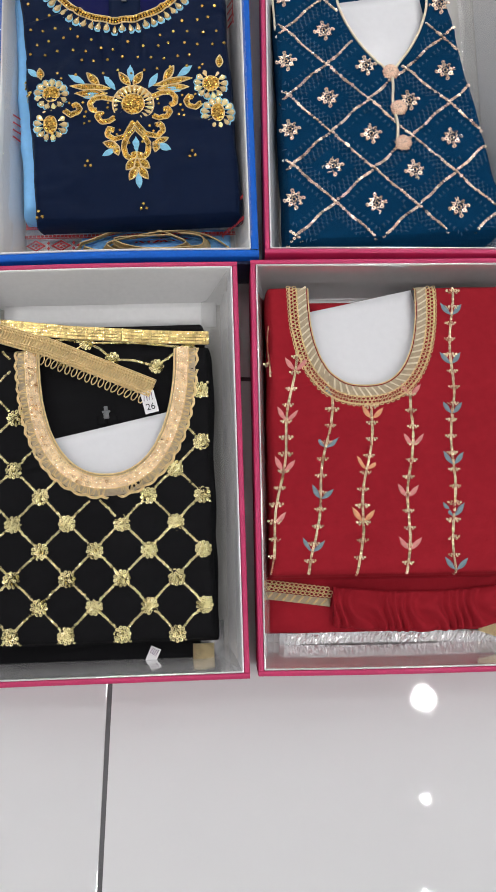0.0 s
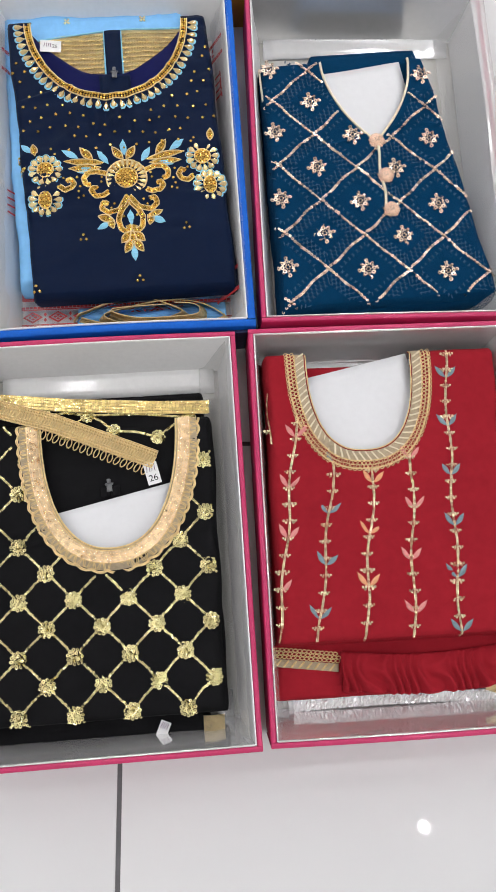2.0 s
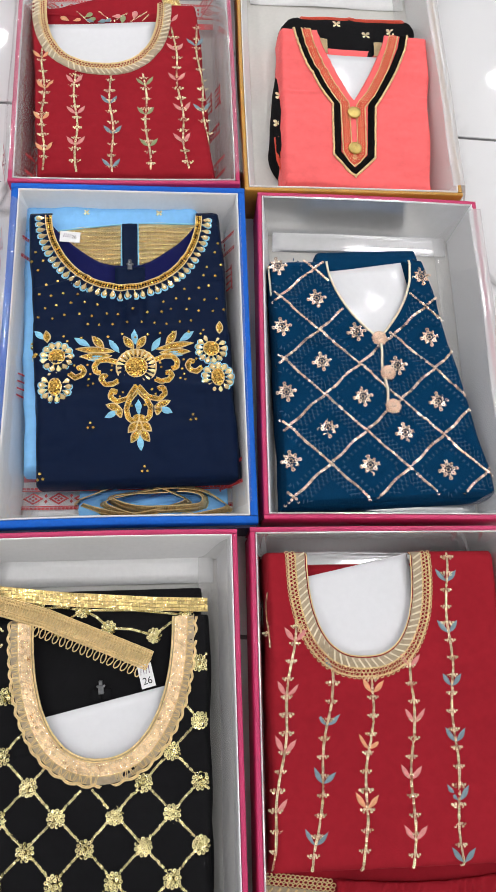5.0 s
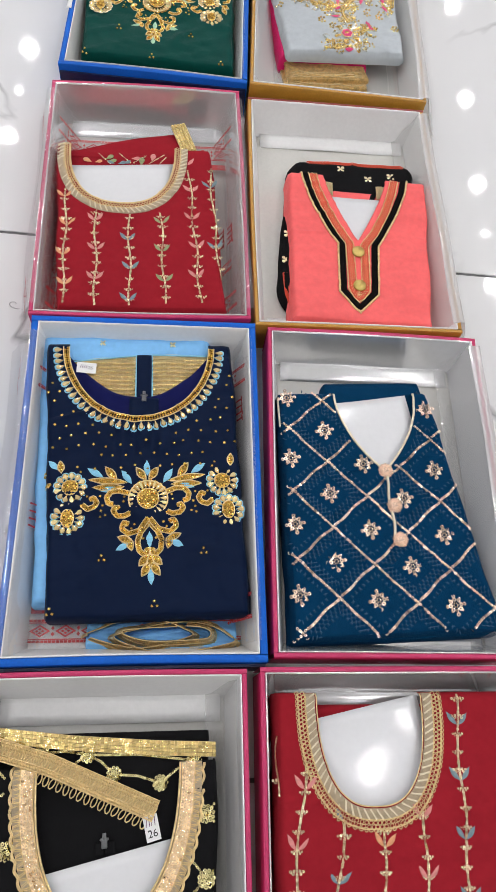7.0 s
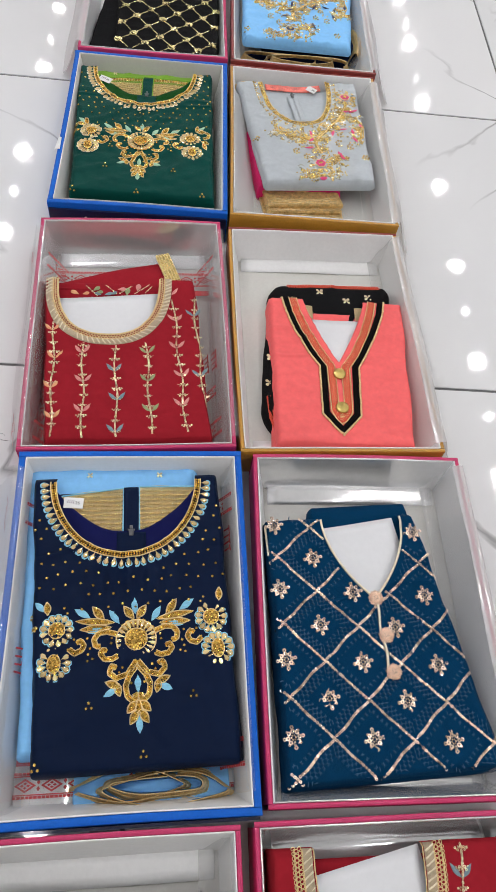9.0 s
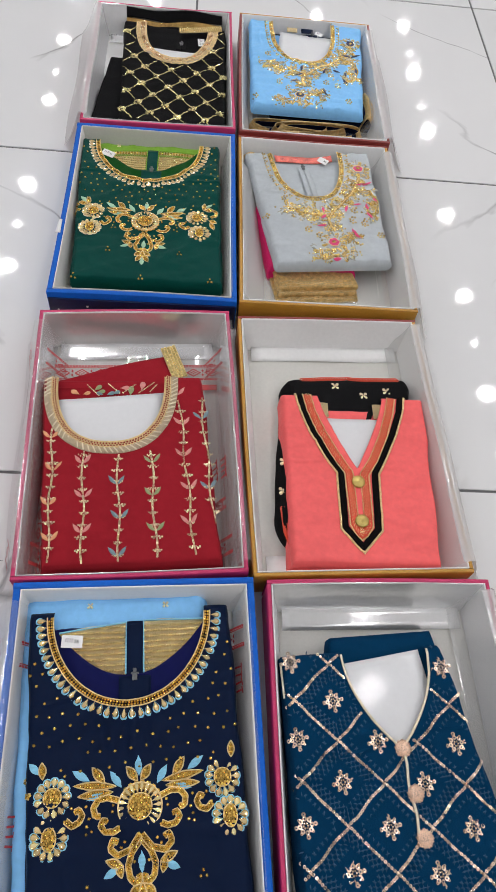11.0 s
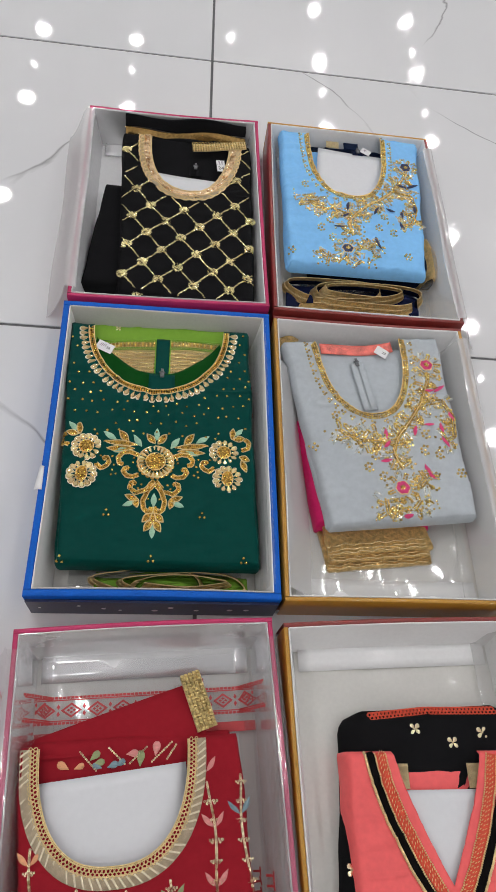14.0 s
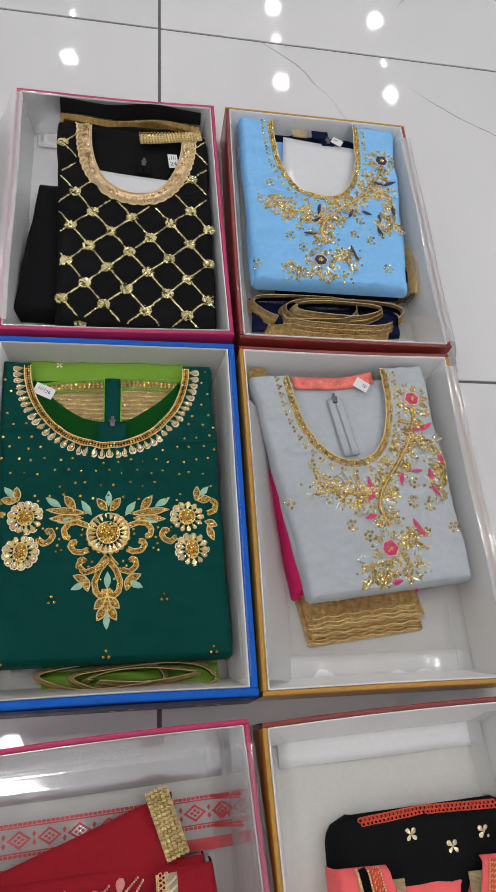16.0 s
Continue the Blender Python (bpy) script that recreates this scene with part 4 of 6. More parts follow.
def stem(parent, cl, p0, p1, mat, first, spacing, single=None, leaf_scale=1.0):
    """A wavy sequin stem with trefoils and pairs of thread leaves."""
    meshes = (leaf_mesh(mat, -1), leaf_mesh(mat, 1))
    beads = bmesh.new()
    d = math.hypot(p1[0] - p0[0], p1[1] - p0[1])
    ang = math.atan2(p1[0] - p0[0], -(p1[1] - p0[1]))
    ph = rnd.uniform(0, 6)

    def at(s):
        w = 2.2 * math.sin(s * 0.055 + ph)
        return p0[0] + (p1[0] - p0[0]) * s / d + w, p0[1] + (p1[1] - p0[1]) * s / d
    k = 0
    while k * 2.4 < d:
        u, v = at(k * 2.4)
        if inside(cl, u, v, 1, 23):
            sequin(beads, u, v, cl.z(u, v) + 0.5, 1.65, 0.4)
        k += 1
    s = 9.0
    while s < d - 2:
        u, v = at(s)
        if inside(cl, u, v, 3, 26):
            big = 1.25 if rnd.random() < 0.4 else 1.0
            for side in (-1, 1):
                for du, dv in ((3.4, 0.4), (5.6, 2.2), (2.6, 2.6)):
                    sequin(beads, u + side * du * big, v + dv * big, cl.z(u, v) + 0.6, 1.3 * big, 0.4)
        s += 19.5
    s = first
    while s < d - 4:
        u, v = at(s)
        for side in (0, 1):
            x = u + (side * 2 - 1) * 5
            if (single is None or single == side) and inside(cl, x, v, 4, 24):
                piece("embroidered_leaf", meshes[side], parent, Matrix.Translation(mm(u, v, cl.z(u, v))) @ Matrix.Rotation(ang + rnd.uniform(-0.08, 0.08), 4, "Z") @ Matrix.Scale(leaf_scale * rnd.uniform(0.93, 1.05), 4))
        s += spacing
    part("sequin_stem", beads, GOLD, parent, "gold sequin stem with trefoils", smooth=False)


def lace_neckline(parent, cl, top, lace_inside):
    path = cl.neck.path(90, 0, top)
    lo, hi = (9.5, 21) if lace_inside else (1.5, 13)
    bm = bmesh.new()
    ribbon(bm, path, lo, hi, cl.z, 1.2, 0.5)
    part("neck_ribbon", bm, TAUPE_RIBBON, parent, "taupe gold neckline ribbon")
    for u, v, n, m in even(path, 7.4, 4):
        bm = bmesh.new()
        pts = []
        for k in range(5):
            o = lo + 0.6 + (hi - lo - 1.2) * k / 4
            sl = (k / 4 - 0.5) * 7
            pts.append((u + n * o - m * sl, v + m * o + n * sl, cl.z(u, v) + 0.9))
        tube(bm, pts, 1.3, False, 5)
        part("ribbon_stripe", bm, CREAM_THREAD, parent)
    bm = bmesh.new()
    a, b = (1.2, 9.5) if lace_inside else (13, 23)
    cord(bm, path, -0.4, cl.z, 0.8, 0.9)
    cord(bm, path, a, cl.z, 0.8, 1.2)
    cord(bm, path, b - 0.5, cl.z, 0.7, 1.0)
    for row, o in enumerate((a + (b - a) * 0.28, a + (b - a) * 0.68, b)):
        for u, v, n, m in even(path, 4.4, 2.2 * (row % 2)):
            x, y = u + n * o, v + m * o
            loop(bm, x, y, cl.z(x, y) + 1.1, 2.3, 0.5, 0.8, rnd.uniform(0, 90))
    part("neck_lace", bm, GOLD_CORD, parent, "gold crochet lace edging")


for p0, p1, mat, first, single in (
    ((-98, 206), (-145, -130), PINK_THREAD, 42, None), ((-66, 84), (-100, -131), SLATE_THREAD, 12, None), ((-20, 68), (-47, -133), PEACH_THREAD, 22, None),
    ((27, 82), (9, -133), PINK_THREAD, 8, None), ((80, 207), (63, -135), SLATE_THREAD, 36, None)):
    stem(red, red_body, p0, p1, mat, first, 60, single)
stem(red, red_body, (-138, 160), (-141, 100), OLIVE_THREAD, 30, 60)
lace_neckline(red, red_body, 208, False)
trouser = dress("red", "folded_trousers", "folded crimson trousers with gathered elastic waistband under the dress")
trouser["category"] = "trousers"
Cloth((-147, -150), (138, 122), -200, -60, 1, 26, None, 6, 40, 1.2).build("leg", RED_CLOTH, trouser, "", 14, 24)
bm = bmesh.new()
thick_sheet(bm, 90, 16, lambda a, b: mm(-72 + 196 * a, -146 - 46 * b - 7 * math.sin(a * 3), 35 + 5 * math.sin(b * math.pi) + 4.6 * math.sin(a * 88 + 4 * math.sin(a * 17) + 2.5 * math.sin(b * 5)) * (0.35 + b) - 8 * (b > 0.99)), 0.005)
part("waistband", bm, RED_CLOTH, trouser, "gathered elastic waistband")
cuff = polyline([(-148, -150), (-74, -160)], 4)
cuff_z = lambda u, v: 27.5
bm = bmesh.new()
ribbon(bm, cuff, -9, 0, cuff_z, 1.2)
part("cuff_ribbon", bm, TAUPE_RIBBON, trouser)
bm = bmesh.new()
for o in (3, 7, 11):
    for u, v, n, m in even(cuff, 5.2, o % 3):
        loop(bm, u + n * o, v + m * o, 29, 2.4, 0.6, 0.8)
for u, v, n, m in even(cuff, 9, 4):
    tube(bm, [(u + n * -8 - 3, v + m * -8, 29.4), (u + n * -1 + 3, v + m * -1, 29.4)], 1.1, False, 4)
part("cuff_lace", bm, GOLD_CORD, trouser)
bm = bmesh.new()
thick_sheet(bm, 6, 6, lambda a, b: mm(98 + 34 * a, -200 + 40 * b - 12 * a, 24 + 4 * math.sin(b * 3)), 0.0015)
part("gold_hem", bm, PALEGOLD_CLOTH, trouser, "gold sequined hem corner")

for p0, p1, mat, first in (
    ((-124, 8), (-116, -214), PEACH_THREAD, 20), ((-76, -36), (-69, -218), PINK_THREAD, 22), ((-24, -44), (-18, -216), SLATE_THREAD, 50),
    ((26, -38), (34, -212), OLIVE_THREAD, 20), ((68, 100), (88, -210), PINK_THREAD, 34)):
    stem(maroon, maroon_body, p0, p1, mat, first, 57)
stem(maroon, maroon_body, (106, 60), (118, -160), SLATE_THREAD, 40, 62)
lace_neckline(maroon, maroon_body, 103, True)
# sleeve folded behind the neck, with its gold cuff
bm = bmesh.new()
thick_sheet(bm, 18, 8, lambda a, b: mm(-150 + 222 * a, 92 + (20 + 62 * a) * b + 2 * a, 40 + 2.5 * math.sin(a * 7 + b * 4) - 10 * b), 0.012)
part("sleeve", bm, RED_CLOTH, maroon, "sleeve folded behind the neckline")
bm = bmesh.new()
ribbon(bm, polyline([(54, 180), (74, 114)], 4), -13, 13, lambda u, v: 41.0 - (v - 114) * 0.06, 2.0)
part("sleeve_cuff", bm, PALEGOLD_CLOTH, maroon, "gold sequined sleeve cuff")
bm = bmesh.new()
for u, v, n, m in even(polyline([(54, 180), (74, 114)], 4), 4.2):
    for o in (-10, -5, 0, 5, 10):
        x, y = u + n * o, v + m * o
        slab(bm, (x - 2) * 0.001, (x + 2) * 0.001, (y - 1.7) * 0.001, (y + 1.7) * 0.001, (42.8 - (v - 114) * 0.06) * 0.001, (43.8 - (v - 114) * 0.06 + rnd.uniform(0, 0.5)) * 0.001)
stuff("gold_plating", bm, GOLD_PLATE, maroon)
for u, v, a, size, mat in ((-90, 80, 150, 15, PEACH_THREAD), (-84, 80, 20, 12, PEACH_THREAD), (-66, 88, 40, 14, OLIVE_THREAD), (-62, 84, 10, 13, OLIVE_THREAD), (-52, 79, 160, 12, SLATE_THREAD),
                          (-46, 79, 20, 13, SLATE_THREAD), (-24, 92, 4, 14, PINK_THREAD), (-8, 78, 86, 17, OLIVE_THREAD), (10, 88, 80, 16, PINK_THREAD), (-36, 80, 30, 12, SLATE_THREAD)):
    bm = bmesh.new()
    petal(bm, u, v, a, size, size * 0.6, 43.6, 1.2, 0.5)
    part("embroidered_leaf", bm, mat, maroon)
bm = bmesh.new()
for u0, v0, u1, v1 in ((-78, 98, -58, 76), (-44, 100, -24, 80), (-20, 82, 2, 100), (6, 82, 30, 102), (24, 84, 36, 100)):
    for u, v, n, m in even(polyline([(u0, v0), (u1, v1)], 3), 2.6):
        sequin(bm, u, v, 43.8, 1.25)
stuff("sequin_netting", bm, GOLD, maroon)


# ---- gold flower yoke on the navy and green dresses ----
def gem_flower_mesh(r, n, accent, dense, pad=0.48, drop=1.0):
    """Ring of stone petals round a pad of amber beads; the accent thread outlines the petals."""
    out = []
    bm = bmesh.new()
    for k in range(n):
        a = k * 360 / n
        petal(bm, r * pad * math.cos(radians(a)), r * pad * math.sin(radians(a)), a, r * (1.05 - pad), r * 6.3 / n, 0.2, 0.5, 0.45)
    out.append(("petal_outline", mesh_of("petal_outline", bm, accent)))
    bm = bmesh.new()
    for k in range(n):
        a = k * 360 / n
        petal(bm, r * (pad + 0.03) * math.cos(radians(a)), r * (pad + 0.03) * math.sin(radians(a)), a, r * (0.96 - pad), r * 5.0 / n, 0.7, 2.2, 0.45)
    out.append(("petal_ring", mesh_of("petal_ring", bm, KUNDAN, smooth=False)))
    bm = bmesh.new()
    for k in range(dense):
        rr = r * pad * math.sqrt((k + 0.5) / dense)
        a = k * 2.39996
        bead(bm, rr * math.cos(a) / drop, rr * math.sin(a) * drop, 1.3 + rnd.uniform(0, 0.7), 2.1, 0.6)
    petal(bm, 0, -r * pad * drop * 1.05, 90, r * pad * drop * 2.1, r * pad * 2.05 / drop, 0.9, 0.7, 0.5)
    out.append(("bead_pad", mesh_of("bead_pad", bm, AMBER, smooth=False)))
    bm = bmesh.new()
    tube(bm, [(r * pad / drop * math.cos(k * math.tau / 28), r * pad * drop * math.sin(k * math.tau / 28), 1.9) for k in range(28)], 0.8, True, 4)
    out.append(("pad_cord", mesh_of("pad_cord", bm, GOLD_CORD)))
    return out


def gold_leaf(beads, cords, cl, place, u, v, ang, length, width):
    """A leaf outlined in cord and filled with amber beads."""
    ca, sa = math.cos(radians(ang)), math.sin(radians(ang))
    line = []
    for k in range(17):
        s = k / 16
        w = width / 2 * math.sin(math.pi * s) * (1 if k < 99 else 0)
        line.append((s * length, w))
    line += [(x, -w) for x, w in line[-2:0:-1]]
    pts = [place(u + x * ca - y * sa, v + x * sa + y * ca) for x, y in line]
    tube(cords, [(x, y, cl.z(x, y) + 0.8) for x, y in pts], 0.9, True, 4)
    x, y = place(u, v)
    bx, by = place(u + ca, v + sa)
    petal(beads, x, y, math.degrees(math.atan2(by - y, bx - x)), length, width * 0.96, lambda p, q: cl.z(p, q) + 0.3, 0.5)
    k = 0
    while 2.5 + k * 2.7 < length - 2:
        s = 2.5 + k * 2.7
        w = width / 2 * math.sin(math.pi * s / length) - 1.2
        for o in ((-0.55, 0.55) if w > 1.6 else (0,)):
            x, y = place(u + s * ca - o * w * sa, v + s * sa + o * w * ca)
            bead(beads, x, y, cl.z(x, y) + 0.8, 1.6 * rnd.uniform(0.9, 1.15), 0.75)
        k += 1


def yoke(parent, cl, c, turn, accent, stone_outline, top, dots, back_z0, tag_u, tag_turn, trim, cl_mat, lining_mat, lace, stretch):
    ct, st = math.cos(radians(turn)), math.sin(radians(turn))

    def place(u, v):
        u, v = u * 1.03, v * stretch
        return c[0] + u * ct - v * st, c[1] + u * st + v * ct

    def at(u, v):
        x, y = place(u, v)
        return Matrix.Translation(mm(x, y, cl.z(x, y))) @ Matrix.Rotation(radians(turn), 4, "Z")
    # flowers
    side = gem_flower_mesh(21, 13, stone_outline, 30)
    low = gem_flower_mesh(21, 13, stone_outline, 26, 0.46, 1.22)
    rose = gem_flower_mesh(26.5, 22, AMBER, 52, 0.52)
    for flower, u, v in ((side, -97, 18), (side, 96, 18), (low, -100, -20), (low, 101, -20), (rose, 0, 0)):
        first = None
        for nm, me in flower:
            ob = piece("stone_flower" if first is None else nm, me, first or parent, at(u, v) if first is None else Matrix())
            first = first or ob
    bm = bmesh.new()
    x, y = place(0, 0)
    tube(bm, [(x + 25.5 * math.cos(k * math.tau / 48), y + 25 * math.sin(k * math.tau / 48), cl.z(x, y) + 1.2) for k in range(48)], 1.1, True)
    part("rose_cord", bm, GOLD_CORD, parent)
    beads, cords = bmesh.new(), bmesh.new()

    def satin(u, v, u1, v1, width):
        x, y = place(u, v)
        leaf = bmesh.new()
        petal(leaf, x, y, math.degrees(math.atan2(v1 - v, u1 - u)) + turn, math.hypot(u1 - u, v1 - v), width, lambda p, q: cl.z(p, q) + 0.4, 1.4)
        part("satin_leaf", leaf, accent, parent)
    for s in (-1, 1):
        # scrolls beside and below the rose, each with a cord on both edges
        for pts in ([(24, 8), (36, 12), (46, 11), (52, 4), (50, -4), (44, -5)], [(23, -18), (30, -21), (39, -20), (44, -14), (41, -9), (36, -11)],
                    [(82, -5), (75, -11), (67, -8), (64, -2), (68, 4), (73, 1)], [(1, -26), (12, -39), (26, -43), (34, -36), (31, -28), (25, -31)],
                    [(1, -31), (10, -41), (15, -53), (13, -64), (7, -69), (2, -66), (4, -61)], [(122, 22), (131, 25), (133, 34), (127, 38)]):
            if not inside(cl, *place(s * pts[0][0], pts[0][1]), 6, 20):
                continue
            way = polyline([place(s * u, v) for u, v in pts], 1.0)
            scroll = bmesh.new()
            ribbon(scroll, way, -2.7, 2.7, cl.z, 0.4)
            for k, (u, v, n, m) in enumerate(even(way, 1.6)):
                o = 1.3 if k % 2 else -1.3
                bead(scroll, u + n * o, v + m * o, cl.z(u, v) + 0.6, 1.75 * rnd.uniform(0.9, 1.12), 0.75)
            part("beaded_scroll", scroll, AMBER, parent, smooth=False)
            for o in (-3.0, 3.0):
                tube(cords, [(u + n * o, v + m * o, cl.z(u, v) + 0.8) for u, v, n, m in even(way, 2.0)], 0.75, False, 4)
        for u, v, u1, v1, w in ((39, 26, 53, 43, 9), (26, 22, 74, 27, 8), (30, 17, 69, 16, 8.5), (2, 25, 14, 40, 9), (20, -53, 39, -46, 8), (22, -63, 26, -48, 8), (2, -70, 14, -82, 8.5),
                                (1, -79, 11, -94, 8.5), (108, 37, 110, 54, 8), (110, 37, 127, 40, 8), (133, 7, 118, 12, 8), (128, -10, 121, 7, 8)):
            x, y = place(s * max(u, u1), v)
            if inside(cl, x + s * 3, y, 2, 20):
                frond = bmesh.new()
                gold_leaf(frond, cords, cl, place, s * u, v, math.degrees(math.atan2(v1 - v, s * (u1 - u))), math.hypot(u1 - u, v1 - v), w)
                part("beaded_leaf", frond, AMBER, parent, smooth=False)
        for u, v, u1, v1, w in ((56, 30, 76, 43, 9), (20, 20, 33, 39, 9), (40, 18, 60, 11, 8.5), (25, -54, 42, -62, 8.5), (112, 42, 125, 56, 8.5)):
            if inside(cl, *place(s * u1, v1), 2, 20):
                satin(s * u, v, s * u1, v1, w)
        # loose beads among the scrolls
        for u, v in ((57, -6), (60, 6), (30, 4), (31, -2), (18, -31), (8, -50), (22, -36), (54, -18), (59, -13), (60, -20), (84, 38), (88, 44), (76, 6)):
            x, y = place(s * u, v)
            bead(beads, x, y, cl.z(x, y) + 0.3, 2.1, 0.9)
    satin(0, 30, 0, 52, 9)
    satin(0, -61, 0, -39, 8.5)
    satin(0, -86, 0, -106, 8.5)
    frond = bmesh.new()
    gold_leaf(frond, cords, cl, place, 0, -69, -90, 16, 8)
    part("beaded_leaf", frond, AMBER, parent, smooth=False)
    # bead trios
    for u, v in dots:
        for du, dv in ((-3.2, -2), (3.2, -2), (0, 3.6)):
            x, y = place(u + du, v + dv)
            bead(beads, x, y, cl.z(x, y) + 0.4, 2.3, 1.0)
    # scattered beads between neckline and flowers
    for j in range(14):
        for i in range(-10, 11):
            u = i * 17 + (8 if j % 2 else 0) + rnd.uniform(-3, 3)
            v = 42 + j * 15 + rnd.uniform(-3, 3)
            x, y = place(u, v)
            if inside(cl, x, y, 5, 27) and not (abs(abs(u) - 100) < 26 and v < 62):
                bead(beads, x, y, cl.z(x, y) + 0.3, 2.35, 0.9)
    # neckline
    path = cl.neck.path(110, 0, top)
    for o in (2.0, 5.4):
        for u, v, n, m in even(path, 3.6, o):
            x, y = u + n * o, v + m * o
            bead(beads, x, y, cl.z(x, y) + 0.8, 2.0, 1.0)
    cord(cords, path, -0.2, cl.z, 0.9, 0.8)
    cord(cords, path, 7.8, cl.z, 0.9, 0.9)
    stones, rims = bmesh.new(), bmesh.new()
    petal(stones, 0, 0, 0, 11.6, 7.7, 0, 2.4, 0.45)
    teardrop = mesh_of("neck_stone", stones, KUNDAN, smooth=False)
    for u, v, n, m in even(path, 8.6, 4):
        a = math.degrees(math.atan2(m, n))
        x, y = u + n * 8.2, v + m * 8.2
        petal(rims, x, y, a, 14.4, 9.9, cl.z(x + n * 6, y + m * 6) + 0.1, 0.9, 0.5)
        piece("neck_stone", teardrop, parent, Matrix.Translation(mm(u + n * 9, v + m * 9, cl.z(x + n * 6, y + m * 6) + 0.8)) @ Matrix.Rotation(radians(a), 4, "Z"))
    part("stone_edging", rims, stone_outline, parent)
    stuff("amber_beadwork", beads, AMBER, parent, "amber gold beadwork")
    part("gold_cordwork", cords, GOLD_CORD, parent, "gold cord outlines")
    # gold collar panels of the back, with a green or blue edge, and the lining that crosses them
    nc, nb = cl.neck.c, cl.neck.b
    for u0, u1 in ((-92, -5), (18, 98)):
        def top_line(a):
            return nb + 90 + 12 * (a if u0 < 0 else 1) + 2 * math.sin(a * 4)
        bm = bmesh.new()
        thick_sheet(bm, 12, 6, lambda a, b: mm(nc + u0 + (u1 - u0) * a, nb + 34 + (top_line(a) - nb - 34) * b, back_z0 + 1.0 * math.sin(a * 6)), 0.0015)
        panel = part("collar_panel", bm, PALEGOLD_CLOTH, parent, "gold quilted collar panel")
        bm = bmesh.new()
        count = int((u1 - u0) / 3.6)
        for k in range(20):
            for i in range(count):
                a = (i + 0.5) / count
                x, y = nc + u0 + (u1 - u0) * a, nb + 28 + 3.5 * k
                if nb + 30 + 0.0068 * (x - nc) ** 2 < y < top_line(a) - (22 if lace else 2):
                    petal(bm, x - 1.8, y - 0.8, 35 if k % 2 else -35, 4.4, 2.3, back_z0 + 1.0 + 1.0 * math.sin(a * 6), 0.6, n=3)
        stuff("quilting", bm, GOLD_PLATE, panel)
        if lace:
            for drop, mat, r in ((2.5, trim, 2.3), (9.5, AMBER, 3.4), (17.5, trim, 2.3)):
                bm = bmesh.new()
                for i in range(int((u1 - u0) / (r * 1.7))):
                    a = (i + 0.5) * r * 1.7 / (u1 - u0)
                    x, y, z = nc + u0 + (u1 - u0) * a, top_line(a) - drop, back_z0 + 1.4
                    if mat is AMBER:
                        for o in (-2.2, 2.2):
                            bead(bm, x, y + o, z, 2.3, 0.6)
                    else:
                        loop(bm, x, y, z, r, 0.75, 0.8)
                stuff("lace_edging", bm, mat, panel)
        bm = bmesh.new()
        inner, outer = (u1, u0) if u0 < 0 else (u0, u1)
        s0, s1 = (1, 0) if u0 < 0 else (0, 1)
        tube(bm, [(nc + outer, top_line(s1) + 0.5, back_z0 + 1), (nc + inner, top_line(s0) + 0.5, back_z0 + 1), (nc + inner, nb + 34, back_z0 + 1)], 1.3)
        part("panel_edge", bm, trim, panel)
    bm = bmesh.new()
    thick_sheet(bm, 6, 12, lambda a, b: mm(nc - 4 + 21 * a, nb + 26 + 76 * b, back_z0 + 0.8 + 0.8 * math.sin(a * 3)), 0.001)
    part("back_placket", bm, cl_mat, parent, "back opening strip between the collar panels")
    bm = bmesh.new()

    def lining(a, b):
        u = (2 * a - 1) * 98
        low = nb - 6 + (cl.neck.t - nb) * (1 - math.sqrt(max(0.0, 1 - (u / 112) ** 2)))
        high = nb + 32 + 0.0068 * u * u
        fold = 1.4 * math.sin(u * 0.11 + b * 2) + 0.8 * math.sin(u * 0.27 + 1) * (1 - b)
        return mm(nc + u, low + (max(low + 2, high) - low) * b, back_z0 + 4.0 + fold - 1.0 * (1 - b))
    thick_sheet(bm, 60, 10, lining, 0.0012)
    part("neck_lining", bm, lining_mat, parent, "satin lining folded inside the neck")
    bm = bmesh.new()
    thick_sheet(bm, 6, 8, lambda a, b: mm(nc - 13 + 40 * a, nb - 2 + 32 * b, back_z0 + 6.4 - 1.0 * (1 - b)), 0.001)
    part("zip_guard", bm, cl_mat, parent)
    zip_pull(parent, nc + 7, nb + 30, back_z0 + 6.4, 0, None)
    tag = size_tag(parent, nc + tag_u, nb + 78, back_z0 + 5, 27, 16, tag_turn, "26", True)


yoke(navy, navy_body, (11, -32), 2.4, AQUA_THREAD, AQUA_THREAD, 196, ((-59, -70), (66, -69), (3, -126), (-119, -127), (128, -128)), 54.0, -74, -4, AQUA_THREAD, NAVY_CLOTH, NAVY_LINING, False, 1.09)
yoke(green, green_body, (-8, -40), 0.0, MINT_THREAD, CREAM_THREAD, 200, ((-62, -72), (66, -72), (0, -128), (-116, -130), (122, -128)), 50.0, -84, -24, LIME_CLOTH, GREEN_CLOTH, GREEN_LINING, True, 1.14)


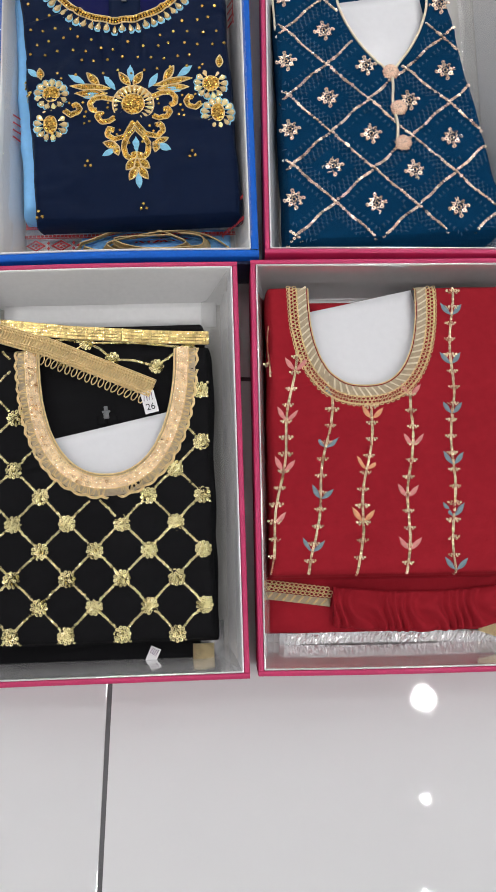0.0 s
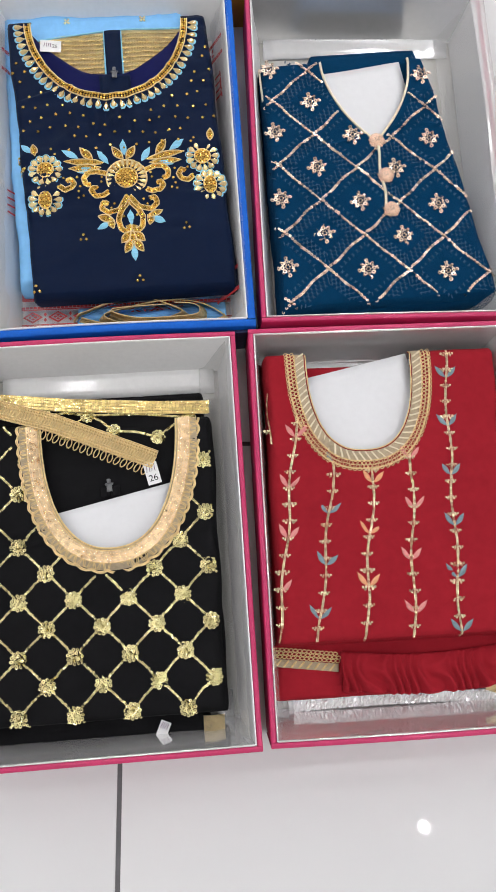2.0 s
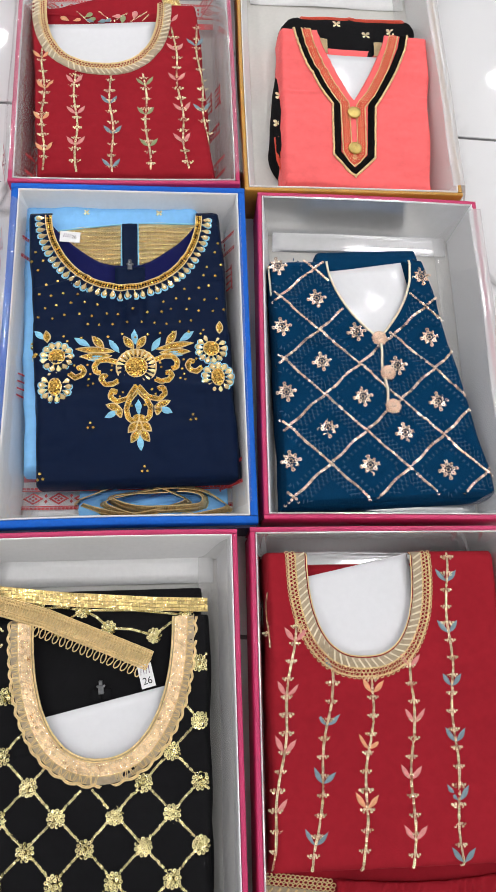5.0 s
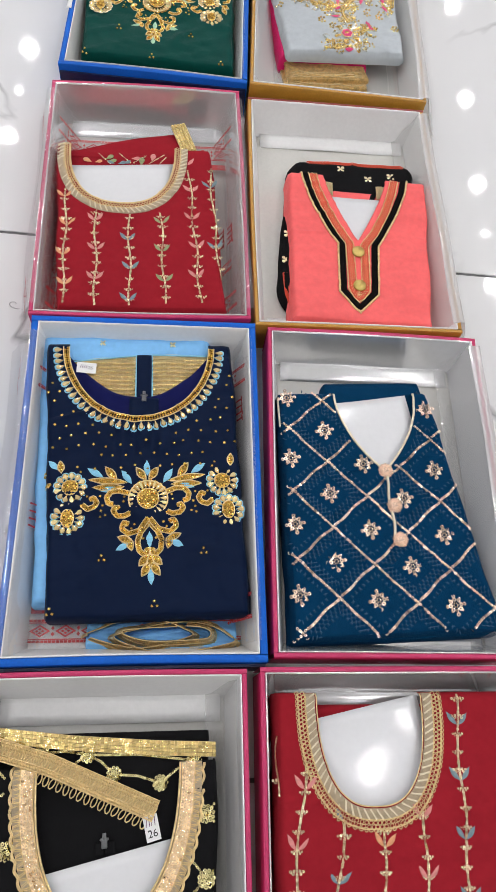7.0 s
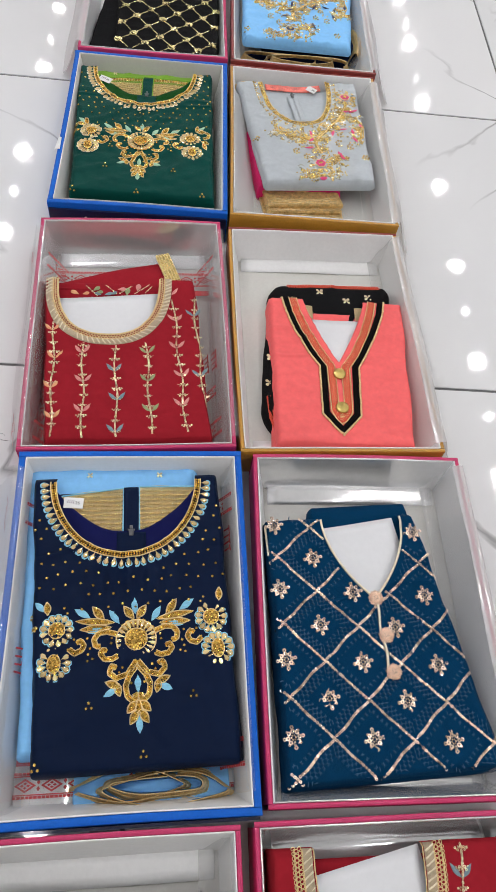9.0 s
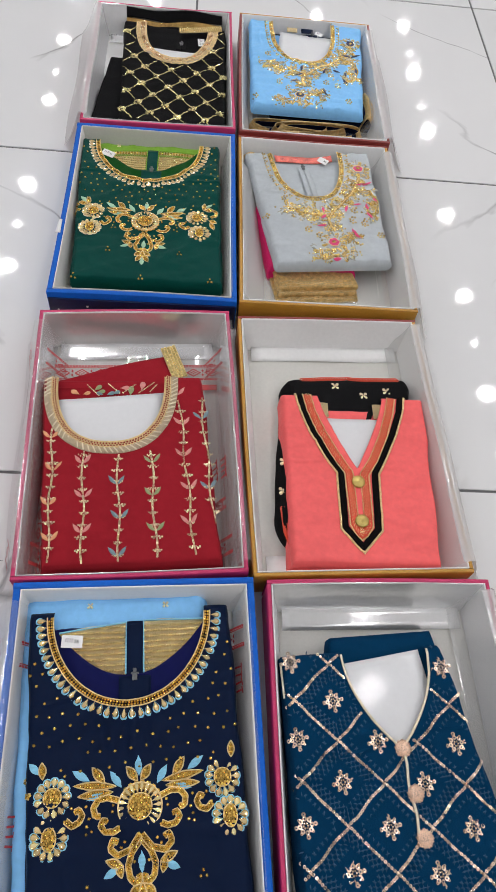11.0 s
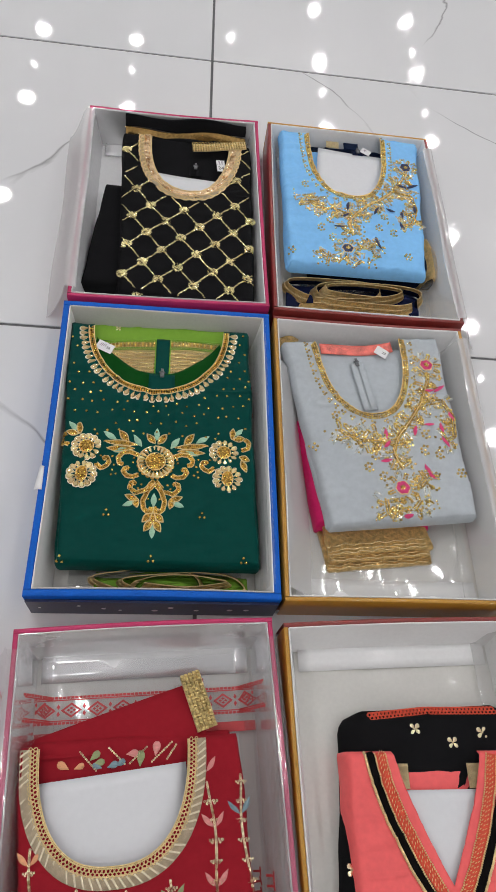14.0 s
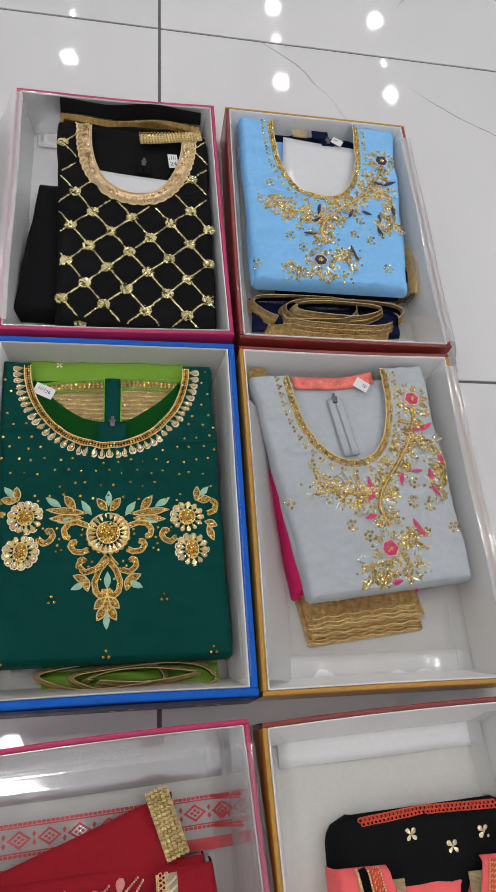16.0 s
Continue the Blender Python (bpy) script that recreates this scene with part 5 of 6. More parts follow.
# ---- floral branch on the grey and sky blue dresses ----
def floral(parent, cl, top, accent, f1, f2, spots):
    """One embroidery design, carried by its two main flowers at f1 and f2."""
    amber, silver, cords = bmesh.new(), bmesh.new(), bmesh.new()
    g1, g2 = complex(107, 150), complex(16, -67)
    turn = (complex(*f2) - complex(*f1)) / (g2 - g1)

    def at(u, v):
        w = complex(*f1) + (complex(u, v) - g1) * turn
        return w.real, w.imag
    path = cl.neck.path(100, 0, top)
    for o, r in ((1.4, 1.5), (4.4, 2.0), (7.8, 2.0)):
        for u, v, n, m in even(path, r * 1.75, o):
            x, y = u + n * o, v + m * o
            bead(amber, x, y, cl.z(x, y) + 0.6, r, 1.0)
    cord(cords, path, -0.3, cl.z, 0.9, 0.8)
    for k, (u, v, n, m) in enumerate(even(path, 13, 6)):
        for du, dv in ((0, 0), (-4.4, 2.4), (-3.8, -3.4)):
            x, y = u + n * 15 + du * (1 if u < cl.neck.c else -1), v + m * 15 + dv
            if inside(cl, x, y, 3, 9):
                bead(amber, x, y, cl.z(x, y) + 0.4, 2.1, 0.9)

    def sprig(u, v, ang, length, kind):
        """A short spray of paired beads, or of silver bugles, closed by a round bead."""
        ca, sa = math.cos(radians(ang)), math.sin(radians(ang))
        if not (inside(cl, u + ca * length, v + sa * length, 5, 11) and inside(cl, u, v, 5, 9)):
            return
        k = 2.5
        while k < length:
            for s in (-1, 1):
                x, y = u + ca * k - s * sa * 2.3, v + sa * k + s * ca * 2.3
                if kind == 1:
                    petal(silver, x, y, ang + s * 30, 6.2, 3.6, cl.z(x, y) + 0.4, 1.6, n=4)
                else:
                    bead(amber, x, y, cl.z(x, y) + 0.5, 1.9, 1.0)
            k += 3.6
        bead(amber, u + ca * length, v + sa * length, cl.z(u, v) + 0.5, 2.3, 1.0)
    lines = (((103, 120), (81, 78), (55, 47), (27, 17), (15, -8), (24, -36)), ((87, 83), (117, 82), (127, 52), (121, 15), (101, 6)),
             ((-63, 37), (-38, 16), (1, 13), (21, 14)), ((-12, -82), (-14, -104), (-6, -119)), ((49, -41), (57, -57), (46, -66)), ((26, -102), (40, -88)), ((107, 136), (103, 120)))
    for line in lines:
        pts = polyline([at(*p) for p in line], 3)
        if len(line) > 5:
            tube(cords, [(u, v, cl.z(u, v) + 1.6) for u, v, n, m in pts], 0.7, False, 4)
        for o in (-2.0, 2.0):
            for u, v, n, m in even(pts, 3.2, 1 + o * 0.5):
                if inside(cl, u, v, 4, 9):
                    bead(amber, u + n * o, v + m * o, cl.z(u, v) + 0.6, 1.9, 1.0)
        for k, (u, v, n, m) in enumerate(even(pts, 6.0, 3)):
            a = math.degrees(math.atan2(m, n))
            for s in (0, 180):
                ang = a + s + rnd.uniform(-50, 50)
                sprig(u + 4 * math.cos(radians(ang)), v + 4 * math.sin(radians(ang)), ang, rnd.uniform(9, 21), (k + s // 180) % 2)
    # fans of sprays left of the stem and round the lower flower
    for u, v, ang, length in ((-38, 20, 150, 26), (-38, 20, 120, 30), (-20, 20, 110, 26), (-50, 30, 195, 18), (-30, 10, 235, 18), (-10, 10, 250, 16), (-4, 22, 100, 22), (16, 20, 80, 20), (4, -92, 250, 20), (24, -92, 300, 20), (10, -96, 270, 22)):
        x, y = at(u, v)
        sprig(x, y, ang, length, rnd.randrange(2))
    # accent leaves
    for u0, v0, u1, v1 in ((91, 103, 109, 99), (130, 111, 107, 100), (123, 61, 123, 42), (102, 39, 101, 22), (99, 15, 104, -4), (63, 38, 54, 21), (75, 39, 90, 34), (12, 36, 9, 18), (2, 2, 16, 12),
                           (-10, -22, 9, -22), (60, -29, 62, -49), (59, -38, 69, -57), (6, -112, 22, -113)):
        (x0, y0), (x1, y1) = at(u0, v0), at(u1, v1)
        if inside(cl, x0, y0, 3, 9) and inside(cl, x1, y1, 3, 9):
            leaf = bmesh.new()
            petal(leaf, x0, y0, math.degrees(math.atan2(y1 - y0, x1 - x0)), math.hypot(x1 - x0, y1 - y0) * 1.05, 6.6, lambda p, q: cl.z(p, q) + 2.0, 1.2, bend=2.5)
            part("satin_leaf", leaf, accent, parent)
    # rosettes of flat beads
    for u, v in ((90, -14), (66, -7), (-15, -11), (-28, -30), (-62, 62), (-8, -47), (74, 20), (44, 8)):
        x, y = at(u, v)
        for k in range(7):
            p, q = x + 6.6 * math.cos(k * 0.9) * (k > 0), y + 6.6 * math.sin(k * 0.9) * (k > 0)
            if inside(cl, p, q, 5, 9):
                bead(amber, p, q, cl.z(p, q) + 0.4, 2.4, 0.8)
    for k in range(190):
        line = lines[rnd.randrange(6)]
        j = rnd.randrange(len(line) - 1)
        q = rnd.random()
        x, y = at(line[j][0] + (line[j + 1][0] - line[j][0]) * q + rnd.choice((-1, 1)) * rnd.uniform(8, 27), line[j][1] + (line[j + 1][1] - line[j][1]) * q + rnd.uniform(-14, 14))
        if inside(cl, x, y, 6, 12):
            bead(amber, x, y, cl.z(x, y) + 0.4, rnd.uniform(1.8, 2.4), 0.9)
    for u, v in spots:
        for k in range(7):
            x, y = u + 6.5 * math.cos(k * math.tau / 6) * (k < 6), v + 6.5 * math.sin(k * math.tau / 6) * (k < 6)
            if inside(cl, x, y, 1, 5):
                bead(amber, x, y, cl.z(x, y) + 0.4, 2.4, 0.9)
    for u, v in (f1, f2):
        for k in range(6):
            leaf = bmesh.new()
            petal(leaf, u, v, k * 60 + 12, 10.5, 10.5, lambda p, q: cl.z(p, q) + 1.8, 1.0, 0.5)
            part("satin_petal", leaf, accent, parent)
        tube(cords, [(u + (10.6 + 0.7 * math.cos(k * math.tau / 5)) * math.cos(k * math.tau / 30), v + (10.6 + 0.7 * math.cos(k * math.tau / 5)) * math.sin(k * math.tau / 30), cl.z(u, v) + 1.8) for k in range(30)], 0.9, True)
        for k in range(6):
            bead(amber, u + 3.0 * math.cos(k * 1.25) * (k > 0), v + 3.0 * math.sin(k * 1.25) * (k > 0), cl.z(u, v) + 2.6, 1.9, 1.0)
        for k in range(11):
            a = k * 360 / 11
            sprig(u + 13 * math.cos(radians(a)), v + 13 * math.sin(radians(a)), a, 11, k % 2)
    stuff("amber_beadwork", amber, BRASS_BEAD, parent, "brass gold beadwork")
    stuff("silver_beadwork", silver, SILVER_BEAD, parent, "silver bugle beads")
    part("gold_cordwork", cords, GOLD_CORD, parent)


floral(sky, sky_body, 229, NAVY_THREAD, (111, 151), (-26, -84), ((-130, -96), (88, -90)))
floral(grey, grey_body, 206, HOTPINK_THREAD, (107, 150), (16, -67), ((-109, 9), (116, -48)))
zip_pull(grey, -8, 163, 54, 4, GREY_CLOTH, length=90)
zip_pull(sky, 20, 198, 53, 0, NAVY_CLOTH, length=10)
size_tag(grey, 38, 182, 58, 22, 16, -38, "20", False)
size_tag(sky, 36, 196, 57, 20, 14, -30, "", True)
bm = bmesh.new()
thick_sheet(bm, 12, 4, lambda a, b: mm(-64 + 124 * a, 186 + 20 * b - 6 * math.sin(a * 3), 53.5 + math.sin(a * 7)), 0.001)
part("patterned_facing", bm, material("coral_gold_brocade", (0.85, 0.20, 0.16), 0.5, 0.2, var=0.6, scale=60, bump=0.5), grey, "coral and gold brocade facing")
for u, mat in ((-44, PALEGOLD_CLOTH), (-8, NAVY_CLOTH)):
    bm = bmesh.new()
    thick_sheet(bm, 6, 6, lambda a, b: mm(u + (26 if u < -20 else 30) * a, 204 + 18 * b, 53 + b), 0.001)
    part("patterned_facing", bm, mat, sky)


# ---- coral dress: placket, braid and buttons ----
OUT = [(-76, 78), (-70, 44), (-56, 4), (-32, -46), (-17, -70), (-18, -166), (14, -205), (46, -168), (51, -72), (66, -44), (88, 2), (104, 46), (110, 76)]
INN = [(-56, 78), (-51, 46), (-37, 6), (-11, -46), (3, -70), (4, -158), (14, -176), (25, -160), (27, -72), (45, -44), (66, 2), (80, 46), (87, 76)]
coral_out, coral_in = polyline(OUT, 4), polyline(INN, 4)
for name, way, a, b, mat, lift in (("black_band", coral_out, 2, 12, BLACK_BAND, 1.8), ("orange_band", coral_in, -7.5, 6.5, ORANGE_THREAD, 1.4)):
    bm = bmesh.new()
    ribbon(bm, way, a, b, coral_body.z, lift)
    part(name, bm, mat, coral)
for name, way, o, r in (("outer_braid", coral_out, 0.5, 2.1), ("middle_braid", coral_in, -7.0, 1.5), ("inner_braid", coral_in, 6.2, 1.2)):
    bm = bmesh.new()
    run = even([(u + n * o, v + m * o, n, m) for u, v, n, m in way], 2.6)
    for u, v, n, m in run:
        bead(bm, u, v, coral_body.z(u, v) + 1.4, r, 0.9)
    part(name, bm, GOLD_CORD, coral, "gold beaded braid")
bm = bmesh.new()
for k, (u, v, n, m) in enumerate(even(coral_in, 2.6)):
    for o in (-3.6, -0.6, 2.6):
        x, y = u + n * o, v + m * o
        if (k + round(o)) % 2:
            petal(bm, x, y, math.degrees(math.atan2(m, n)) + 60, 3.6, 1.2, coral_body.z(x, y) + 1.6, 0.8, n=3)
stuff("chain_stitching", bm, GOLD_CORD, coral, "gold chain stitches on the orange band")


def button_mesh(r, mat):
    bm = bmesh.new()
    prof = ((0, 4.6), (0.30, 4.4), (0.36, 3.9), (0.6, 4.2), (0.66, 3.7), (0.86, 3.2), (1.0, 2.0), (1.0, 0.0))
    sheet(bm, 24, len(prof) - 1, lambda a, b: mm(r * prof[round(b * 7)][0] * math.cos(a * math.tau), r * prof[round(b * 7)][0] * math.sin(a * math.tau), prof[round(b * 7)][1] + (0.25 * math.sin(a * math.tau * 10) if 0.2 < b < 0.8 else 0)))
    return mesh_of("button", bm, mat)


BRASS = material("antique_brass", (0.62, 0.48, 0.16), 0.3, 1.0, var=0.25, scale=120, bump=0.4, bump_scale=500)
coral_button = button_mesh(10.5, BRASS)
for u, v in ((16, -86), (15, -153)):
    piece("button", coral_button, coral, Matrix.Translation(mm(u, v, coral_body.z(u, v) + 1.5)))
for u0 in (-42, 56):
    bm = bmesh.new()
    thick_sheet(bm, 6, 6, lambda a, b: mm(u0 + 22 * a, 38 + 28 * b, 45 + math.sin(a * 4)), 0.001)
    part("collar_panel", bm, PALEGOLD_CLOTH, coral, "gold brocade collar panel")
scarf = dress("coral", "folded_scarf", "folded black scarf with small gold flower motifs under the coral dress")
scarf["category"] = "scarf"
black_scarf = Cloth((-88, -126), (146, 60), -196, 132, 1, 36, None, 24, 44, 1.7)
black_scarf.round_top, black_scarf.round_low = 26.0, 70.0
black_scarf.build("body", BLACK_CLOTH, scarf, "", 20, 40)


def clover_mesh(mat, r):
    bm = bmesh.new()
    for k in range(4):
        petal(bm, 0, 0, 45 + 90 * k, r, r * 0.75, 0.3, 0.9, 0.5, n=5)
    bead(bm, 0, 0, 0.9, r * 0.2)
    return mesh_of("clover_motif", bm, mat)


clover = clover_mesh(GOLD, 8)
for u, v in ((2, 106), (92, 98), (-84, 70), (50, 88), (-108, 24), (-113, -40), (-116, -90)):
    u = max(u, black_scarf.edges(v)[0] + 10)
    piece("clover_motif", clover, scarf, Matrix.Translation(mm(u, v, black_scarf.z(u, v))))
bm = bmesh.new()
for u, v, n, m in polyline([(-110, -120), (-108, -160), (-100, -186)], 3):
    loop(bm, u + 4, v, 30, 4, 1.0, 0.7)
    loop(bm, u + 10, v, 33, 4, 1.0, 0.7)
part("side_border", bm, ORANGE_THREAD, scarf, "orange embroidered border")
bm = bmesh.new()
for u, v, n, m in even(polyline([(-52, 127), (20, 131), (116, 127)], 3), 5):
    loop(bm, u, v - 1, black_scarf.z(u, v - 6) - 2, 3.6, 1.1, 0.7)
    loop(bm, u + 2, v - 5, black_scarf.z(u, v - 6) + 0.4, 3.2, 1.0, 0.7)
part("orange_border", bm, ORANGE_THREAD, scarf, "orange embroidered border")

# ---- teal dress: diamond lattice, motifs, neck cord and buttons ----
A, Bv = (52.5, 42.0), (50.0, -53.0)
O = (-27.2, -66.3)
lines, thr = bmesh.new(), bmesh.new()
motif_bm = bmesh.new()
for k in range(8):
    a = k * math.pi / 4 + 0.06
    sequin(motif_bm, 7.4 * math.cos(a), 7.4 * math.sin(a), 0.8, 3.0, 0.2)
    if k % 2 == 0:
        sequin(motif_bm, 12.0 * math.cos(a), 12.0 * math.sin(a), 0.7, 2.7, 0.2)
    else:
        sequin(motif_bm, 10.2 * math.cos(a), 10.2 * math.sin(a), 0.6, 1.9, 0.2)
for k in range(6):
    bead(motif_bm, 2.8 * math.cos(k * 1.05), 2.8 * math.sin(k * 1.05), 1.0, 1.7)
diamond = mesh_of("sequin_motif", motif_bm, ROSE_GOLD, smooth=False)
for i in range(-6, 7):
    for j in range(-6, 7):
        u, v = O[0] + i * A[0] + j * Bv[0], O[1] + i * A[1] + j * Bv[1]
        if inside(teal_body, u, v, 9, 12):
            tagged(piece("sequin_motif", diamond, teal, Matrix.Translation(mm(u, v, teal_body.z(u, v))) @ Matrix.Rotation(radians(4), 4, "Z")), kind="stuff")
        for h, edge in ((0.5, True), (0.39, False), (0.33, False), (0.27, False)) if (i + j) % 2 else ((0.5, True), (0.33, False)):
            for p, q in (((-h, -h), (h, -h)), ((-h, -h), (-h, h))) if edge else (((-h, -h), (h, -h)), ((h, -h), (h, h)), ((h, h), (-h, h)), ((-h, h), (-h, -h))):
                p0 = (u + p[0] * A[0] + p[1] * Bv[0], v + p[0] * A[1] + p[1] * Bv[1])
                p1 = (u + q[0] * A[0] + q[1] * Bv[0], v + q[0] * A[1] + q[1] * Bv[1])
                for k, (x, y, n, m) in enumerate(even(polyline([p0, p1], 2), 4.2 if edge else 3.6)):
                    if inside(teal_body, x, y, 3 if edge else 8, 4 if edge else 8):
                        if edge:
                            sequin(lines, x + 0.8 * math.sin(k * 0.5), y + 0.8 * math.cos(k * 0.6), teal_body.z(x, y) + 0.6, 2.15, 0.22)
                        else:
                            s = 1 if k % 2 else -1
                            petal(thr, x, y, math.degrees(math.atan2(m, n)) + s * 32, 6.4, 1.9, teal_body.z(x, y) + 0.1, 0.9, n=3)
stuff("sequin_lattice", lines, ROSE_GOLD, teal, "double lines of rose-gold sequins")
stuff("chevron_stitching", thr, TEAL_THREAD, teal, "tone-on-tone stitched chevrons")
tp = teal_neck.path(60, 0, 140)
bm = bmesh.new()
cord(bm, tp, 0.3, teal_body.z, 1.8, 0.8)
part("neck_piping", bm, CREAM_THREAD, teal, "cream satin piping round the neck")
bm = bmesh.new()
tube(bm, [(6 + 1.5 * math.sin(k * 0.9), 18 - k * 8.5, teal_body.z(6, 0) + 1.4) for k in range(13)], 2.0)
part("button_cord", bm, CREAM_THREAD, teal)
bm = bmesh.new()
tube(bm, [(-137, 136 - 9 * k, teal_body.z(-120, 100) - 4) for k in range(6)], 1.6)
part("armhole_piping", bm, CREAM_THREAD, teal)
bm = bmesh.new()
for k in range(90):
    rr, a = 10.5 * math.sqrt((k + 0.5) / 90), k * 2.39996
    bead(bm, rr * math.cos(a), rr * math.sin(a), 5.5 - rr * rr * 0.045, 1.25, 1.0)
bmesh.ops.create_icosphere(bm, subdivisions=2, radius=0.0098, matrix=Matrix.Translation((0, 0, 0.0008)) @ Matrix.Diagonal((1, 1, 0.55, 1)))
pearl = mesh_of("button", bm, material("rose_gold_beaded_button", (0.80, 0.56, 0.42), 0.3, 0.6, var=0.2, scale=90, random=0.25))
for u, v in ((6.5, 18), (11, -34), (12, -82)):
    piece("button", pearl, teal, Matrix.Translation(mm(u, v, teal_body.z(u, v) + 1)))


# ---- scarves under and below the dresses ----
def rolled_scarf(key, label, cloth_mat_, edge_mat, u0, u1, v0, v1, low, tall, seed):
    """A scarf rolled up on its long border: a bed of satin folds, and loops of the woven border standing on it."""
    ob = dress(key, "rolled_scarf", label)
    ob["category"] = "scarf"
    r = random.Random(seed)
    span, deep = u1 - u0, v1 - v0
    bm = bmesh.new()
    ph = r.uniform(0, 6)
    thick_sheet(bm, 60, 16, lambda a, b: mm(u0 + span * a, v0 + 3 * math.sin(a * 7 + ph) + deep * b, low + tall * 0.30 * math.sin(math.pi * min(1, 0.12 + b)) ** 0.6 + 2.6 * math.sin(b * 15 + 3 * math.sin(a * 5 + ph)) + 1.5 * math.sin(a * 13 + b * 4)), 0.004)
    part("satin_fold", bm, cloth_mat_, ob)
    for k, (c, hw, cy, hh, lift) in enumerate(((0.36, 0.34, 0.56, 0.34, 0.28), (0.60, 0.39, 0.44, 0.36, 0.34), (0.55, 0.29, 0.52, 0.17, 0.40))):
        ph, tip = r.uniform(0, 6), r.uniform(0.2, 0.5)
        start = r.uniform(0, 6)

        def way(a, flare, inset=0.0):
            t = start + a * math.tau * 0.97
            wob = 1 + 0.07 * math.sin(3 * t + ph)
            return (u0 + span * c + (span * hw + flare - inset) * math.cos(t) * wob, v0 + deep * cy + (deep * hh + flare * 0.9 - inset) * math.sin(t + 0.25 * math.sin(t * 2 + ph)))

        def band(a, b, inset=0.0):
            x, y = way(a, 9 * (1 - b), inset)
            return mm(x, y, low + tall * lift - 4 + 20 * b + 2.5 * math.sin(a * 9 + ph))
        bm = bmesh.new()
        sheet(bm, 72, 4, lambda a, b: band(a, b))
        bmesh.ops.solidify(bm, geom=bm.faces[:], thickness=0.0012)
        part("woven_border", bm, edge_mat, ob, "woven metallic gold border")
        bm = bmesh.new()
        sheet(bm, 72, 4, lambda a, b: band(a, b * 0.8 - 0.1, 4.5))
        bmesh.ops.solidify(bm, geom=bm.faces[:], thickness=0.0012)
        part("satin_fold", bm, cloth_mat_, ob)
        bm = bmesh.new()
        for b in (0.06, 0.5, 0.98):
            tube(bm, [tuple(q * 1000 for q in (p[0], p[1], p[2] + 0.0007)) for p in (band(a / 72, b) for a in range(73))], 0.7, False, 4)
        for i in range(110):
            p, q = band(i / 110, 0.14), band(i / 110 + 0.004, 0.9)
            tube(bm, [(p[0] * 1000, p[1] * 1000, p[2] * 1000 + 0.8), (q[0] * 1000, q[1] * 1000, q[2] * 1000 + 0.8)], 0.4, False, 4)
        stuff("border_weave", bm, GOLD_CORD, ob)
    return ob


rolled_scarf("navy", "rolled sky blue scarf with gold woven border below the dress", SKY_CLOTH, GOLD_CLOTH, -62, 128, -228, -176, 2, 40, 3)
rolled_scarf("green", "rolled lime green scarf with gold lace border below the dress", LIME_CLOTH, GOLD_CLOTH, -84, 128, -230, -186, 2, 36, 5)
rolled_scarf("sky", "rolled midnight blue scarf with gold border below the dress", MIDNIGHT_CLOTH, GOLD_CLOTH, -134, 112, -190, -120, 2, 44, 8)
for key, label, mat, args, dots in (
    ("navy", "folded sky blue satin scarf with gold spots under the dress", SKY_CLOTH, ((-155, -132), (98, 110), -166, 230, 1, 43), ((-62, 214), (40, 212))),
    ("green", "folded lime green satin lining layer under the dress", LIME_CLOTH, ((-136, -120), (112, 120), -150, 226, 1, 38), ((-80, 214),)),
    ("sky", "folded navy scarf with gold spots under the dress", NAVY_CLOTH, ((-92, -90), (104, 150), -110, 240, 1, 34), ((-10, 232), (40, 230))),
):
    ob = dress(key, "folded_scarf", label)
    ob["category"] = "scarf"
    cl = Cloth(*args, None, 12, len(key) * 3, 2.2)
    cl.round_top = 12.0
    cl.build("body", mat, ob, "", 20, 40)
    spot = clover_mesh(GOLD, 5)
    for u, v in dots:
        piece("gold_spot", spot, ob, Matrix.Translation(mm(u, v, cl.z(u, v))))
gold_roll = dress("sky", "folded_scarf", "folded gold lace border of a scarf on the box floor")
gold_roll["category"] = "scarf"
Cloth((-110, -126), (96, 84), -216, -176, 1, 16, None, 6, 51, 1.4).build("lace", GOLD_CLOTH, gold_roll, "", 14, 20)
for (u0, v0, u1, v1, high) in ((120, -120, 160, -20, 38),):
    bm = bmesh.new()
    thick_sheet(bm, 8, 14, lambda a, b: mm(u0 + (24 + 16 * math.sin(b * 3)) * a, v0 + (v1 - v0) * b, 6 + high * math.sin(a * 2.4)), 0.002)
    part("side_loop", bm, GOLD_CLOTH, gold_roll)
pinks = dress("grey", "folded_scarf", "folded hot pink and gold lace scarf under the grey dress")
pinks["category"] = "scarf"
Cloth((-128, -104), (60, 70), -118, 60, 1, 36, None, 10, 53, 1.6).build("body", HOTPINK_CLOTH, pinks, "hot pink satin", 16, 24)
lace = dress("grey", "folded_scarf", "folded antique gold lace scarf end on the box floor")
lace["category"] = "scarf"
for k, (a0, a1, b0, b1, lo, hi) in enumerate(((-112, -104, 54, 58, -170, 1), (-106, -102, 60, 50, -161, 10), (-109, -98, 48, 56, -153, 19))):
    layer = Cloth((a0, a1), (b0, b1), lo, -96, hi, hi + 9, None, 4, 80 + k, 1.6)
    layer.build("lace_fold", GOLD_CLOTH, lace, "", 16, 24)
    ribs = bmesh.new()
    for o in (3.5, 8.0, 15.0):
        tube(ribs, [(a0 + 5 + (b0 - a0 - 10) * q / 40, lo + o + 1.2 * math.sin(q * 0.9 + k), layer.z(a0 + 5 + (b0 - a0 - 10) * q / 40, lo + o) + 0.6) for q in range(41)], 0.9, False, 4)
    part("lace_rib", ribs, GOLD_CORD, lace)
lace.matrix_basis = lace.matrix_basis @ pose(0, 0, 0, 0, 0, 6)
bm = bmesh.new()
